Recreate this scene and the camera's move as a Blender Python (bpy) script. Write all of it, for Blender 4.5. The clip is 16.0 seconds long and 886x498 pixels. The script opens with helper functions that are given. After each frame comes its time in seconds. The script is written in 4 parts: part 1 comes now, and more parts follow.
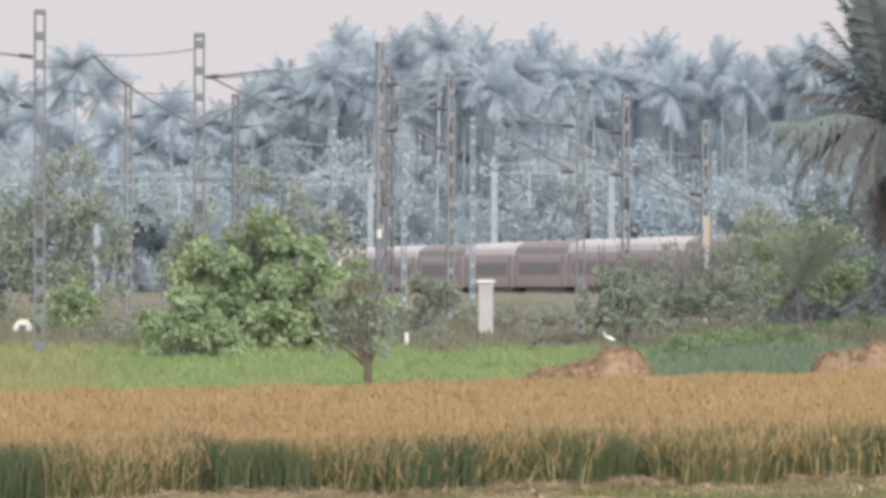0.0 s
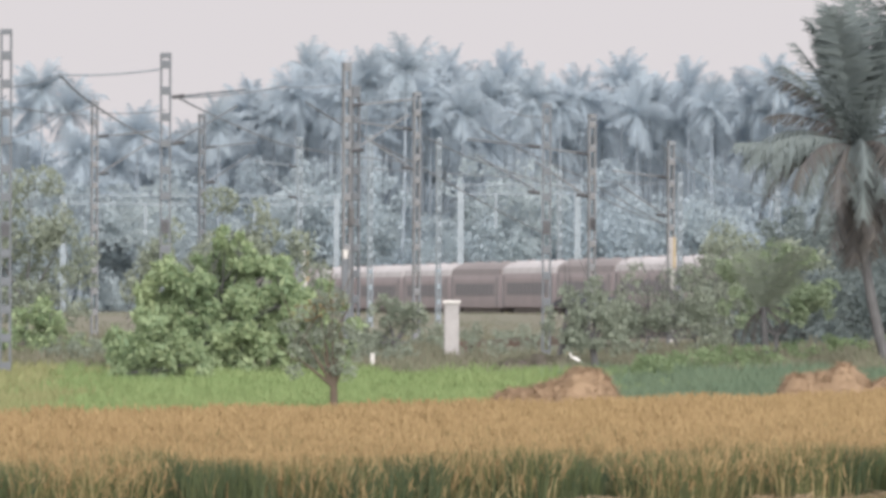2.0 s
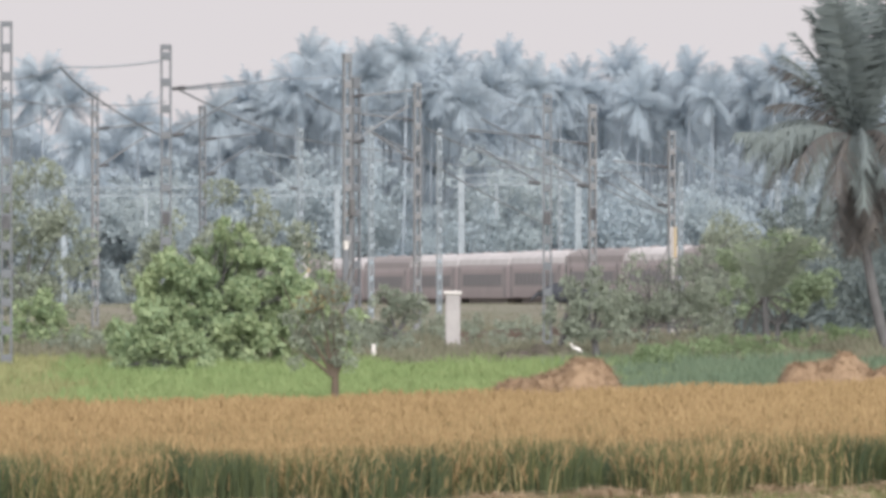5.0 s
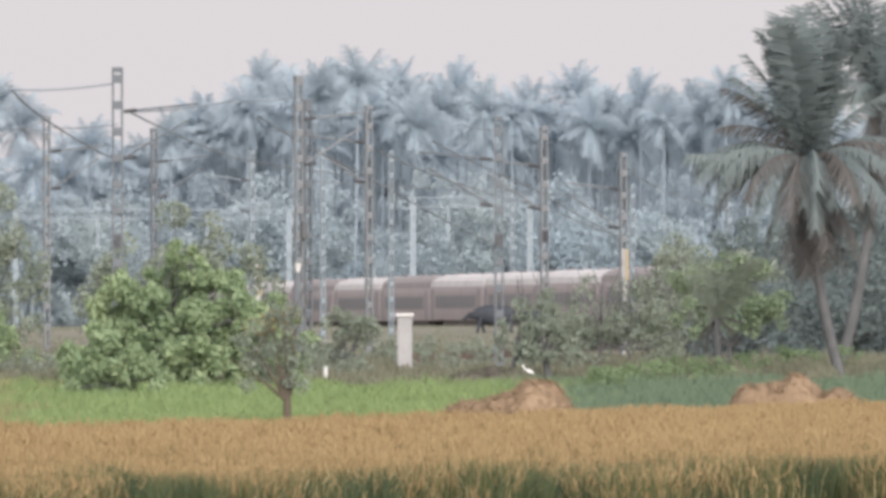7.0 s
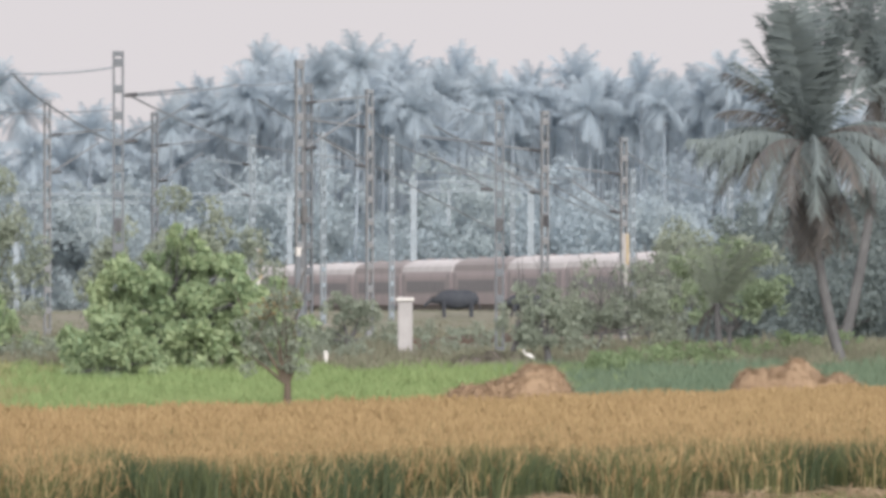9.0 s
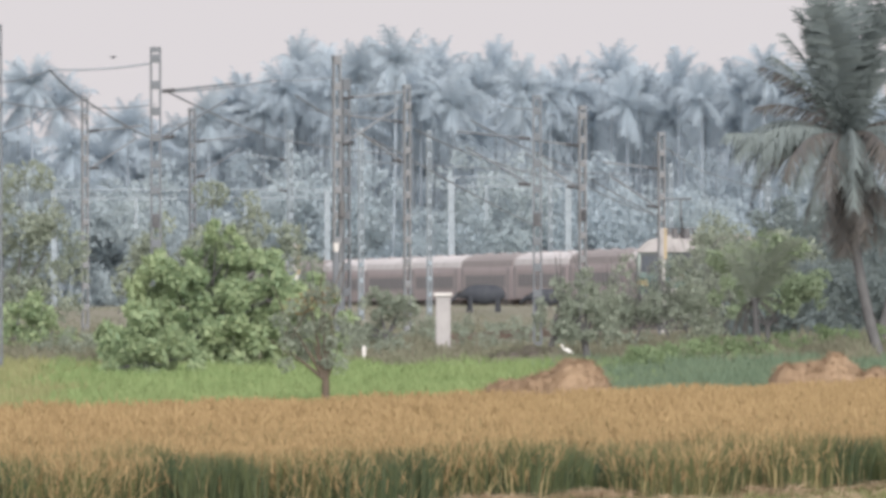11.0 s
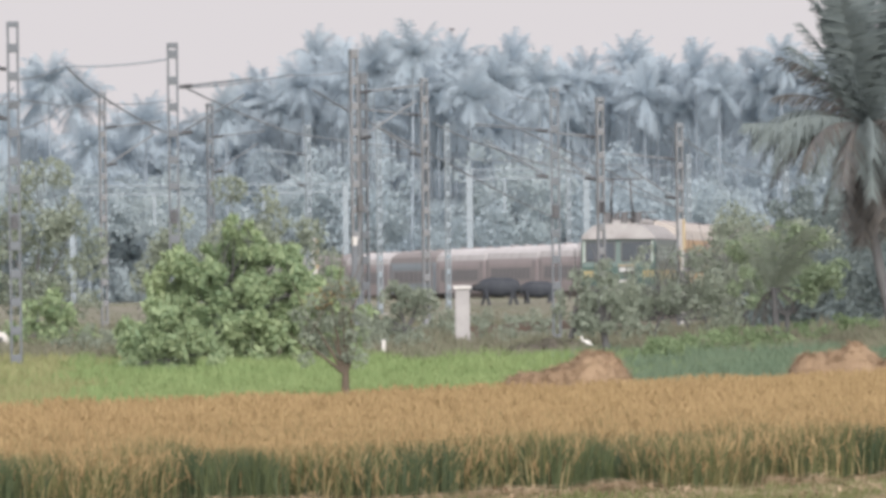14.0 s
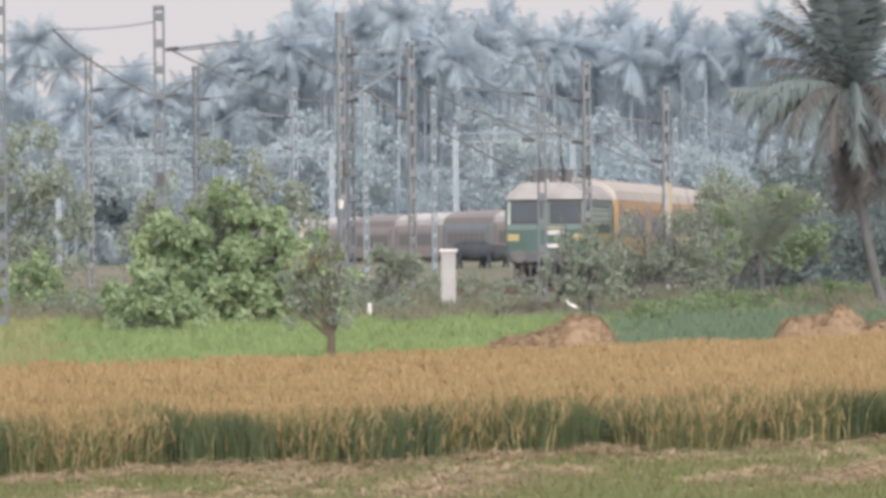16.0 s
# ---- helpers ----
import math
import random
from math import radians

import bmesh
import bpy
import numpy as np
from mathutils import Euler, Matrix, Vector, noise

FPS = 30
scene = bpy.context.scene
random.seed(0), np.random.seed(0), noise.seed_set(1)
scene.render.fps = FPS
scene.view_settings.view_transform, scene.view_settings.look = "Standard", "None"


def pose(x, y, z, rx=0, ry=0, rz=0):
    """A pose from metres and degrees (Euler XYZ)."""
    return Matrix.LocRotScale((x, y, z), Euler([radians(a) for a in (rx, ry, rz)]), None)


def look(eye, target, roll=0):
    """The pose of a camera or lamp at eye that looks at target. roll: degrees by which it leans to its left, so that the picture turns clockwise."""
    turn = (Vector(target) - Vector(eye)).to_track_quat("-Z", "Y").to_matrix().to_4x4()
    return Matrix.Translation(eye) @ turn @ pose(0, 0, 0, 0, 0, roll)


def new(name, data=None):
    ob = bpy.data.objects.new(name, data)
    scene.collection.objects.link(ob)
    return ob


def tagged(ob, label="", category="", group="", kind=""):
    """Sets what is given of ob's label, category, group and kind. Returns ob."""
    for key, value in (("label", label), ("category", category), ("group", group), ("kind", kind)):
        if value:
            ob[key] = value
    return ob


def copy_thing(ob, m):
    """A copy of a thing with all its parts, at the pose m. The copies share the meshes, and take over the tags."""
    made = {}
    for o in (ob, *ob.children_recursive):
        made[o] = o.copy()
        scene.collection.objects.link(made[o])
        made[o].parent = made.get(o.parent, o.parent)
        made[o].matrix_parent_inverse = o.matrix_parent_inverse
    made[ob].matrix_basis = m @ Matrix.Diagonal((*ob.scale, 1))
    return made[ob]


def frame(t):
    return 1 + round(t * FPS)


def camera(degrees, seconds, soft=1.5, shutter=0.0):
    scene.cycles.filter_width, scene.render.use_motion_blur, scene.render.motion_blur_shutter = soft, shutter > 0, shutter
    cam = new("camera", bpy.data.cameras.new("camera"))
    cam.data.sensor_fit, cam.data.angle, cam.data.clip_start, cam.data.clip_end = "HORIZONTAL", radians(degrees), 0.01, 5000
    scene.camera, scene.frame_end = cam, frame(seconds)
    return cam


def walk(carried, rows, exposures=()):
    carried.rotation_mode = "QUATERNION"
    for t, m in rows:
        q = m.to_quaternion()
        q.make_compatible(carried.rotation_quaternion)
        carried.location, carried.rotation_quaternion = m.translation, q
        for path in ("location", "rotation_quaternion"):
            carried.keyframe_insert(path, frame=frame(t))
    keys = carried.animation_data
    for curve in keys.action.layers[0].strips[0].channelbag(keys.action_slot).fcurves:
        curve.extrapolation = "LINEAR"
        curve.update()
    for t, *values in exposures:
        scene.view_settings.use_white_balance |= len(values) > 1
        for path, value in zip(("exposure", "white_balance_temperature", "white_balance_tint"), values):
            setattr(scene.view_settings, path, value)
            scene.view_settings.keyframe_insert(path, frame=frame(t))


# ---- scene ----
cam = camera(4.4897, 16.0, soft=3.8)

# The eye stands 3 m over the field; seconds, turn to the left, tilt upwards, lean (degrees).
EYE = (0.0, 0.0, 1.47)
TURNS = [
    (0.0, 0.1715, 0.1420, 0.093),
    (0.5, 0.1985, 0.2103, 0.195),
    (1.0, 0.1537, 0.3025, 0.213),
    (1.5, 0.0381, 0.3452, 0.252),
    (2.0, -0.0003, 0.2459, 0.211),
    (2.5, -0.0509, 0.1848, 0.168),
    (3.0, -0.0653, 0.1822, 0.060),
    (5.3, 0.0043, 0.2077, 0.000),
    (5.5, 0.0000, 0.2263, 0.000),
    (6.0, -0.0898, 0.2223, -0.030),
    (6.5, -0.1602, 0.2830, 0.014),
    (7.0, -0.2408, 0.3116, -0.084),
    (7.5, -0.2890, 0.2760, -0.106),
    (8.0, -0.2897, 0.2452, -0.121),
    (8.2, -0.2792, 0.2275, -0.041),
    (10.3, -0.1381, 0.2426, -0.029),
    (10.5, -0.0895, 0.2183, -0.037),
    (11.0, -0.0463, 0.2077, -0.150),
    (11.5, -0.0037, 0.2281, -0.341),
    (12.0, 0.0139, 0.1819, -0.332),
    (12.5, 0.0101, 0.0994, -0.234),
    (13.0, -0.0118, 0.0731, -0.234),
    (13.5, 0.0438, 0.1185, -0.396),
    (14.0, 0.0486, 0.1732, -0.698),
    (14.5, 0.0309, 0.2013, -0.224),
    (15.0, 0.0170, 0.1018, -0.303),
    (15.5, -0.0061, 0.0315, -0.282),
    (16.0, -0.0199, -0.0136, -0.584),
]


def cam_pose(turn, tilt, lean):
    return Matrix.Translation(EYE) @ pose(0, 0, 0, 0, 0, turn) @ pose(0, 0, 0, 90 + tilt) @ pose(0, 0, 0, 0, 0, lean)


walk(cam, [(t, cam_pose(turn, tilt, lean)) for t, turn, tilt, lean in TURNS], [(0, 0.2), (16, 0.2)])

# ---- sky and sun ----
world = bpy.data.worlds.new("hazy_sky")
scene.world = world
world.use_nodes = True
wn = world.node_tree
sky = wn.nodes.new("ShaderNodeTexSky")
sky.sky_type = "NISHITA"
sky.sun_disc = False
sky.sun_elevation, sky.sun_rotation = radians(25), radians(166)
sky.dust_density = 6.0
dim = wn.nodes.new("ShaderNodeVectorMath")
dim.operation = "SCALE"
dim.inputs["Scale"].default_value = 0.07
wn.links.new(sky.outputs[0], dim.inputs[0])
veil = wn.nodes.new("ShaderNodeMix")
veil.data_type = "RGBA"
veil.inputs["Factor"].default_value = 0.86
veil.inputs["B"].default_value = (0.735, 0.695, 0.715, 1)
wn.links.new(dim.outputs[0], veil.inputs["A"])
back = wn.nodes["Background"]
back.inputs["Strength"].default_value = 1.0
wn.links.new(veil.outputs["Result"], back.inputs["Color"])

sun = new("sun", bpy.data.lights.new("sun", "SUN"))
sun.data.energy, sun.data.angle, sun.data.color = 4.9, radians(70), (1.0, 0.985, 0.98)
sun.matrix_world = look((32, -128, 62), (0, 0, 0))


# ---- materials ----
def material(name, base, second, scale, rough=0.8, metal=0.0, bump=0.3, island=0.0, obj=0.0, sheen=0.0, through_leaf=0.0,
             fine=None, spec=0.5):
    m = bpy.data.materials.new(name)
    m.use_nodes = True
    nt = m.node_tree
    n, li = nt.nodes, nt.links
    bsdf = n["Principled BSDF"]
    tc = n.new("ShaderNodeTexCoord")
    big = n.new("ShaderNodeTexNoise")
    big.inputs["Scale"].default_value, big.inputs["Detail"].default_value = scale, 5
    li.new(tc.outputs["Object"], big.inputs["Vector"])
    small = n.new("ShaderNodeTexNoise")
    small.inputs["Scale"].default_value = fine or scale * 9
    small.inputs["Detail"].default_value = 3
    li.new(tc.outputs["Object"], small.inputs["Vector"])
    ramp = n.new("ShaderNodeMapRange")
    ramp.inputs["From Min"].default_value, ramp.inputs["From Max"].default_value = 0.32, 0.68
    li.new(big.outputs["Fac"], ramp.inputs["Value"])
    fac = ramp.outputs["Result"]
    if island:
        geo = n.new("ShaderNodeNewGeometry")
        mx = n.new("ShaderNodeMix")
        mx.inputs["Factor"].default_value = island
        li.new(fac, mx.inputs["A"])
        li.new(geo.outputs["Random Per Island"], mx.inputs["B"])
        fac = mx.outputs["Result"]
    if obj:
        info = n.new("ShaderNodeObjectInfo")
        mx = n.new("ShaderNodeMix")
        mx.inputs["Factor"].default_value = obj
        li.new(fac, mx.inputs["A"])
        li.new(info.outputs["Random"], mx.inputs["B"])
        fac = mx.outputs["Result"]
    col = n.new("ShaderNodeMix")
    col.data_type = "RGBA"
    col.inputs["A"].default_value, col.inputs["B"].default_value = (*base, 1), (*second, 1)
    li.new(fac, col.inputs["Factor"])
    grain = n.new("ShaderNodeMix")
    grain.data_type, grain.blend_type = "RGBA", "MULTIPLY"
    grain.inputs["Factor"].default_value = 0.25
    li.new(col.outputs["Result"], grain.inputs["A"])
    li.new(small.outputs["Fac"], grain.inputs["B"])
    li.new(col.outputs["Result"] if through_leaf else grain.outputs["Result"], bsdf.inputs["Base Color"])
    bsdf.inputs["Roughness"].default_value, bsdf.inputs["Metallic"].default_value = rough, metal
    bsdf.inputs["Specular IOR Level"].default_value = spec
    bsdf.inputs["Sheen Weight"].default_value = sheen
    bsdf.inputs["Sheen Roughness"].default_value = 0.8
    if bump:
        b = n.new("ShaderNodeBump")
        b.inputs["Strength"].default_value, b.inputs["Distance"].default_value = bump, 0.02
        li.new(small.outputs["Fac"], b.inputs["Height"])
        li.new(b.outputs["Normal"], bsdf.inputs["Normal"])
    if through_leaf:
        tr = n.new("ShaderNodeBsdfTranslucent")
        li.new(col.outputs["Result"], tr.inputs["Color"])
        ms = n.new("ShaderNodeMixShader")
        ms.inputs[0].default_value = through_leaf
        li.new(bsdf.outputs[0], ms.inputs[1])
        li.new(tr.outputs[0], ms.inputs[2])
        li.new(ms.outputs[0], n["Material Output"].inputs["Surface"])
    return m


SOIL = material("field_soil", (0.22, 0.195, 0.155), (0.165, 0.175, 0.115), 0.25, fine=3)
BALLAST = material("ballast", (0.2, 0.165, 0.13), (0.13, 0.12, 0.085), 1.2, fine=18, bump=0.8)
STEEL = material("rail_steel", (0.22, 0.16, 0.12), (0.14, 0.1, 0.08), 2, rough=0.5, metal=0.6)
RICE = material("rice_leaf", (0.03, 0.052, 0.028), (0.18, 0.172, 0.072), 0.9, rough=0.6, bump=0, island=0.6, through_leaf=0.3, spec=0.2)
LUSH = material("lush_rice_leaf", (0.028, 0.05, 0.033), (0.12, 0.14, 0.062), 0.9, rough=0.6, bump=0, island=0.6, through_leaf=0.3, spec=0.2)
LOOSE = material("bleached_loose_straw", (0.46, 0.35, 0.23), (0.33, 0.235, 0.145), 1.2, bump=0.4, island=0.5, fine=30)
EARTH = material("dark_dug_earth", (0.15, 0.125, 0.115), (0.11, 0.095, 0.085), 1.5, fine=20, bump=0.8)
EAR = material("rice_ear", (0.245, 0.165, 0.082), (0.405, 0.29, 0.15), 0.5, rough=0.7, bump=0, island=0.65, through_leaf=0.25, spec=0.2)
STRAW = material("straw", (0.37, 0.26, 0.165), (0.27, 0.18, 0.11), 1.6, bump=0.6, island=0.4, fine=30)
GRASS = material("meadow_grass", (0.17, 0.25, 0.1), (0.275, 0.34, 0.155), 0.2, rough=0.7, bump=0, island=0.4, through_leaf=0.35, spec=0.2)
WEED = material("dry_weeds", (0.17, 0.19, 0.125), (0.25, 0.225, 0.175), 0.4, bump=0, island=0.6, through_leaf=0.4, spec=0.2)
LEAF = material("bush_leaf", (0.2, 0.285, 0.17), (0.42, 0.49, 0.285), 0.5, rough=0.6, bump=0, island=0.6, through_leaf=0.4, spec=0.25)
LEAF_HEDGE = material("bright_hedge_leaf", (0.16, 0.225, 0.125), (0.25, 0.315, 0.175), 0.6, rough=0.7, bump=0, island=0.5, through_leaf=0.4, spec=0.15)
LEAF_PALE = material("pale_leaf", (0.22, 0.29, 0.19), (0.34, 0.4, 0.26), 0.6, rough=0.55, bump=0, island=0.6, through_leaf=0.35, spec=0.3)
# Haze over the middle distance is put into this paler, greyer leaf colour.
LEAF_DULL = material("hazed_scrub_leaf", (0.235, 0.275, 0.225), (0.33, 0.36, 0.285), 0.5, rough=0.8, bump=0, island=0.5, through_leaf=0.4, spec=0.15)
# Haze before the grove is painted into these two pale bluish leaf colours.
LEAF_FAR = material("hazed_tree_leaf", (0.435, 0.51, 0.575), (0.47, 0.525, 0.525), 0.12, rough=0.8, bump=0, island=0.12, obj=0.5, through_leaf=0.5, spec=0.05)
PALM_FAR = material("hazed_palm_leaf", (0.445, 0.52, 0.59), (0.475, 0.535, 0.575), 0.2, rough=0.8, bump=0, island=0.15, obj=0.4, through_leaf=0.5, spec=0.05)
# Shade under and behind the palms is put into this darker leaf colour.
LEAF_SHADE = material("shade_painted_leaf", (0.165, 0.205, 0.215), (0.215, 0.25, 0.235), 0.5, rough=0.6, bump=0, island=0.6, through_leaf=0.4, spec=0.2)
PALM_NEAR = material("palm_leaf", (0.19, 0.225, 0.235), (0.235, 0.27, 0.26), 0.4, rough=0.7, bump=0, island=0.5, through_leaf=0.4, spec=0.1)
# Serves dead fronds and also the shade painted inside the near palm's crown.
PALM_DRY = material("dry_and_shaded_palm_leaf", (0.2, 0.175, 0.15), (0.125, 0.13, 0.14), 0.4, rough=0.8, bump=0, island=0.5, through_leaf=0.4, spec=0.1)
# Trunks are bluish like the grove's leaves, with the same haze painted in.
PALM_BARK = material("hazed_palm_bark", (0.28, 0.325, 0.37), (0.25, 0.29, 0.33), 2.0, fine=14, bump=0.5)
WOOD = material("brown_bark", (0.12, 0.09, 0.065), (0.085, 0.065, 0.045), 2.0, fine=14, bump=0.8)
BARK = material("bark", (0.125, 0.125, 0.125), (0.09, 0.088, 0.09), 2.0, fine=14, bump=0.8)
GALV = material("galvanised_steel", (0.15, 0.165, 0.185), (0.13, 0.14, 0.15), 0.9, rough=0.7, metal=0.05, fine=8)
DRY_BLADE = material("dry_rice_leaf", (0.4, 0.32, 0.17), (0.27, 0.22, 0.11), 0.6, rough=0.6, bump=0, island=0.6, through_leaf=0.25, spec=0.2)
# Darker copy of the meadow grass, with shade painted into its colour.
GRASS_SHADE = material("shaded_meadow_grass", (0.12, 0.175, 0.12), (0.18, 0.235, 0.155), 0.3, rough=0.7, bump=0, island=0.4, through_leaf=0.4, spec=0.2)
STUBBLE = material("cut_rice_stalks", (0.2, 0.185, 0.09), (0.13, 0.165, 0.062), 0.5, rough=0.7, bump=0, island=0.5, through_leaf=0.3, spec=0.2)
TAN = material("tan_dry_grass", (0.3, 0.28, 0.15), (0.22, 0.25, 0.11), 0.4, rough=0.7, bump=0, island=0.6, through_leaf=0.3, spec=0.2)
AMBER_LEAF = material("withered_amber_leaf", (0.33, 0.23, 0.12), (0.24, 0.19, 0.11), 0.8, rough=0.7, bump=0, island=0.6, through_leaf=0.3, spec=0.2)
RUSTY = material("rusty_steel", (0.2, 0.22, 0.24), (0.19, 0.185, 0.185), 0.8, rough=0.8, metal=0.0, fine=8)
# Steel beyond 500 m: paler and bluer, with the haze painted into its colour.
FAR_STEEL = material("hazed_galvanised_steel", (0.29, 0.33, 0.36), (0.24, 0.28, 0.31), 0.6, rough=0.7, metal=0.1, fine=6)
CONCRETE = material("pale_concrete", (0.42, 0.4, 0.395), (0.35, 0.335, 0.33), 1.2, fine=15)
WHITE = material("white_paint", (0.66, 0.64, 0.61), (0.56, 0.53, 0.5), 1.5, rough=0.6)
AMBER = material("amber_paint", (0.42, 0.33, 0.2), (0.36, 0.29, 0.19), 2, rough=0.6)
CERAMIC = material("grey_insulator", (0.06, 0.06, 0.065), (0.04, 0.04, 0.045), 4, rough=0.4)
WIRE = material("weathered_wire", (0.2, 0.225, 0.255), (0.27, 0.29, 0.315), 0.3, rough=0.7, metal=0.05)
# Pale, greyed coach colours; windows and underframes stay close to the paint.
COACH_BROWN = material("pale_brown_coach_paint", (0.44, 0.375, 0.385), (0.38, 0.325, 0.335), 0.5, rough=0.55)
COACH_BLUE = material("grey_blue_coach_paint", (0.29, 0.34, 0.39), (0.25, 0.3, 0.345), 0.5, rough=0.55)
COACH_ORANGE = material("orange_coach_paint", (0.45, 0.28, 0.14), (0.39, 0.25, 0.13), 0.5, rough=0.55)
BAND = material("dull_window_band_paint", (0.3, 0.275, 0.285), (0.26, 0.245, 0.255), 0.5, rough=0.55)
ROOF_PALE = material("pale_coach_roof_paint", (0.72, 0.69, 0.69), (0.56, 0.53, 0.53), 0.35, rough=0.45)
ROOF_DULL = material("weathered_coach_roof_paint", (0.25, 0.22, 0.22), (0.3, 0.265, 0.26), 0.35, rough=0.55)
ROOF_CREAM = material("cream_roof_paint", (0.53, 0.475, 0.43), (0.42, 0.37, 0.33), 0.4, rough=0.5)
PALE_UNDERFRAME = material("pale_underframe", (0.26, 0.235, 0.23), (0.22, 0.2, 0.195), 1.5, rough=0.85)
DARK = material("grimy_underframe", (0.1, 0.1, 0.105), (0.13, 0.125, 0.125), 1.5, rough=0.8)
COACH_GLASS = material("pale_coach_window", (0.22, 0.215, 0.23), (0.18, 0.18, 0.195), 0.8, rough=0.5, bump=0, spec=0.3)
GLASS = material("dark_window_glass", (0.045, 0.055, 0.07), (0.035, 0.045, 0.055), 0.8, rough=0.45, bump=0, spec=0.25)
LOCO_GREEN = material("locomotive_green_paint", (0.035, 0.075, 0.065), (0.055, 0.1, 0.085), 0.7, rough=0.4)
LOCO_YELLOW = material("locomotive_yellow_paint", (0.36, 0.29, 0.13), (0.3, 0.25, 0.12), 1, rough=0.5)
LOCO_CREAM = material("locomotive_cream_panel", (0.33, 0.38, 0.34), (0.27, 0.32, 0.29), 1, rough=0.5)
LOCO_ROOF = material("locomotive_roof_paint", (0.45, 0.43, 0.425), (0.27, 0.25, 0.245), 0.8, rough=0.5)
LENS = material("lamp_glass", (0.5, 0.5, 0.48), (0.44, 0.44, 0.43), 3, rough=0.2, bump=0)
HIDE = material("buffalo_hide", (0.045, 0.05, 0.062), (0.065, 0.07, 0.08), 3, rough=0.8, fine=25, spec=0.2)
HORN = material("buffalo_horn", (0.12, 0.11, 0.1), (0.08, 0.075, 0.07), 5, rough=0.5)
FEATHER = material("white_feathers", (0.82, 0.81, 0.78), (0.75, 0.73, 0.7), 6, rough=0.8)
BEAK = material("beak", (0.6, 0.42, 0.1), (0.5, 0.36, 0.1), 6, rough=0.5)
CROW = material("dark_feathers", (0.12, 0.12, 0.13), (0.08, 0.08, 0.09), 6, rough=0.7)


# ---- mesh tools ----
def mesh_np(name, verts, faces, mat, smooth=False):
    me = bpy.data.meshes.new(name)
    me.from_pydata(np.asarray(verts, float).tolist(), [], [tuple(int(i) for i in f) for f in faces])
    me.materials.append(mat)
    if smooth:
        me.shade_smooth()
    return me


def part_mesh(name, me, parent, label=""):
    ob = new(name, me)
    ob.parent = parent
    return tagged(ob, label)


def part(name, bm, mat, parent, label="", smooth=False):
    """One bmesh as one mesh object under a thing or part."""
    me = bpy.data.meshes.new(name)
    bm.to_mesh(me)
    bm.free()
    me.materials.append(mat)
    if smooth:
        me.shade_smooth()
    return part_mesh(name, me, parent, label)


def thing(name, m, label, category, group="", kind=""):
    ob = new(name)
    ob.matrix_basis = m
    return tagged(ob, label, category, group, kind)


def add_box(bm, c, size, bevel=0.0, turn=None):
    m = Matrix.Translation(c) @ (turn or Matrix()) @ Matrix.Diagonal((*size, 1))
    vs = bmesh.ops.create_cube(bm, size=1, matrix=m)["verts"]
    if bevel:
        es = list({e for v in vs for e in v.link_edges})
        bmesh.ops.bevel(bm, geom=es, offset=bevel, segments=1, affect="EDGES")


def box(c, size, bevel=0.0, turn=None):
    bm = bmesh.new()
    add_box(bm, c, size, bevel, turn)
    return bm


def add_tube(bm, a, b, ra, rb, n=8):
    a, b = Vector(a), Vector(b)
    d = b - a
    m = Matrix.Translation((a + b) / 2) @ d.to_track_quat("Z", "Y").to_matrix().to_4x4()
    bmesh.ops.create_cone(bm, cap_ends=True, segments=n, radius1=ra, radius2=rb, depth=d.length, matrix=m)


def tube(a, b, ra, rb, n=8):
    bm = bmesh.new()
    add_tube(bm, a, b, ra, rb, n)
    return bm


def loft(profile, y0, y1, closed=True):
    """A profile of (x, z) points drawn out along y, with its ends closed."""
    bm = bmesh.new()
    rings = [[bm.verts.new((x, y, z)) for x, z in profile] for y in (y0, y1)]
    n = len(profile)
    for i in range(n if closed else n - 1):
        bm.faces.new((rings[0][i], rings[0][(i + 1) % n], rings[1][(i + 1) % n], rings[1][i]))
    bm.faces.new(rings[0])
    bm.faces.new(rings[1][::-1])
    bmesh.ops.recalc_face_normals(bm, faces=bm.faces)
    return bm


def ribbons(base, height, lean, width, yaw, top=0.15, bend=0.5):
    """Blades as bent ribbons of two quads: feet, heights, lean vectors, widths, facing angles."""
    n = len(base)
    side = np.stack([np.cos(yaw), np.sin(yaw), np.zeros(n)], 1) * width[:, None] / 2
    mid = base + np.concatenate([lean * (1 - bend) * 0.6, (height * 0.6)[:, None]], 1)
    tip = base + np.concatenate([lean, height[:, None]], 1)
    v = np.stack([base - side, base + side, mid - side, mid + side, tip - side * top, tip + side * top], 1).reshape(-1, 3)
    o = np.arange(n)[:, None] * 6
    f = np.concatenate([o + [0, 1, 3, 2], o + [2, 3, 5, 4]], 0)
    return v, f


def leaf_quads(centres, size, rng, droop=0.0):
    """Leaves as folded quads of uneven size, turned at random."""
    n = len(centres)
    u = rng.normal(size=(n, 3))
    u[:, 2] -= droop
    u /= np.linalg.norm(u, axis=1)[:, None]
    w = np.cross(u, rng.normal(size=(n, 3)))
    w /= np.linalg.norm(w, axis=1)[:, None]
    s = size * rng.uniform(0.6, 1.4, n)[:, None]
    v = np.stack([centres - u * s, centres + w * s * 0.42, centres + u * s, centres - w * s * 0.42], 1).reshape(-1, 3)
    return v, np.arange(4 * n).reshape(-1, 4)


def joined(pairs):
    vs, fs, o = [], [], 0
    for v, f in pairs:
        vs.append(v)
        fs.append(f + o)
        o += len(v)
    return np.concatenate(vs), np.concatenate(fs)


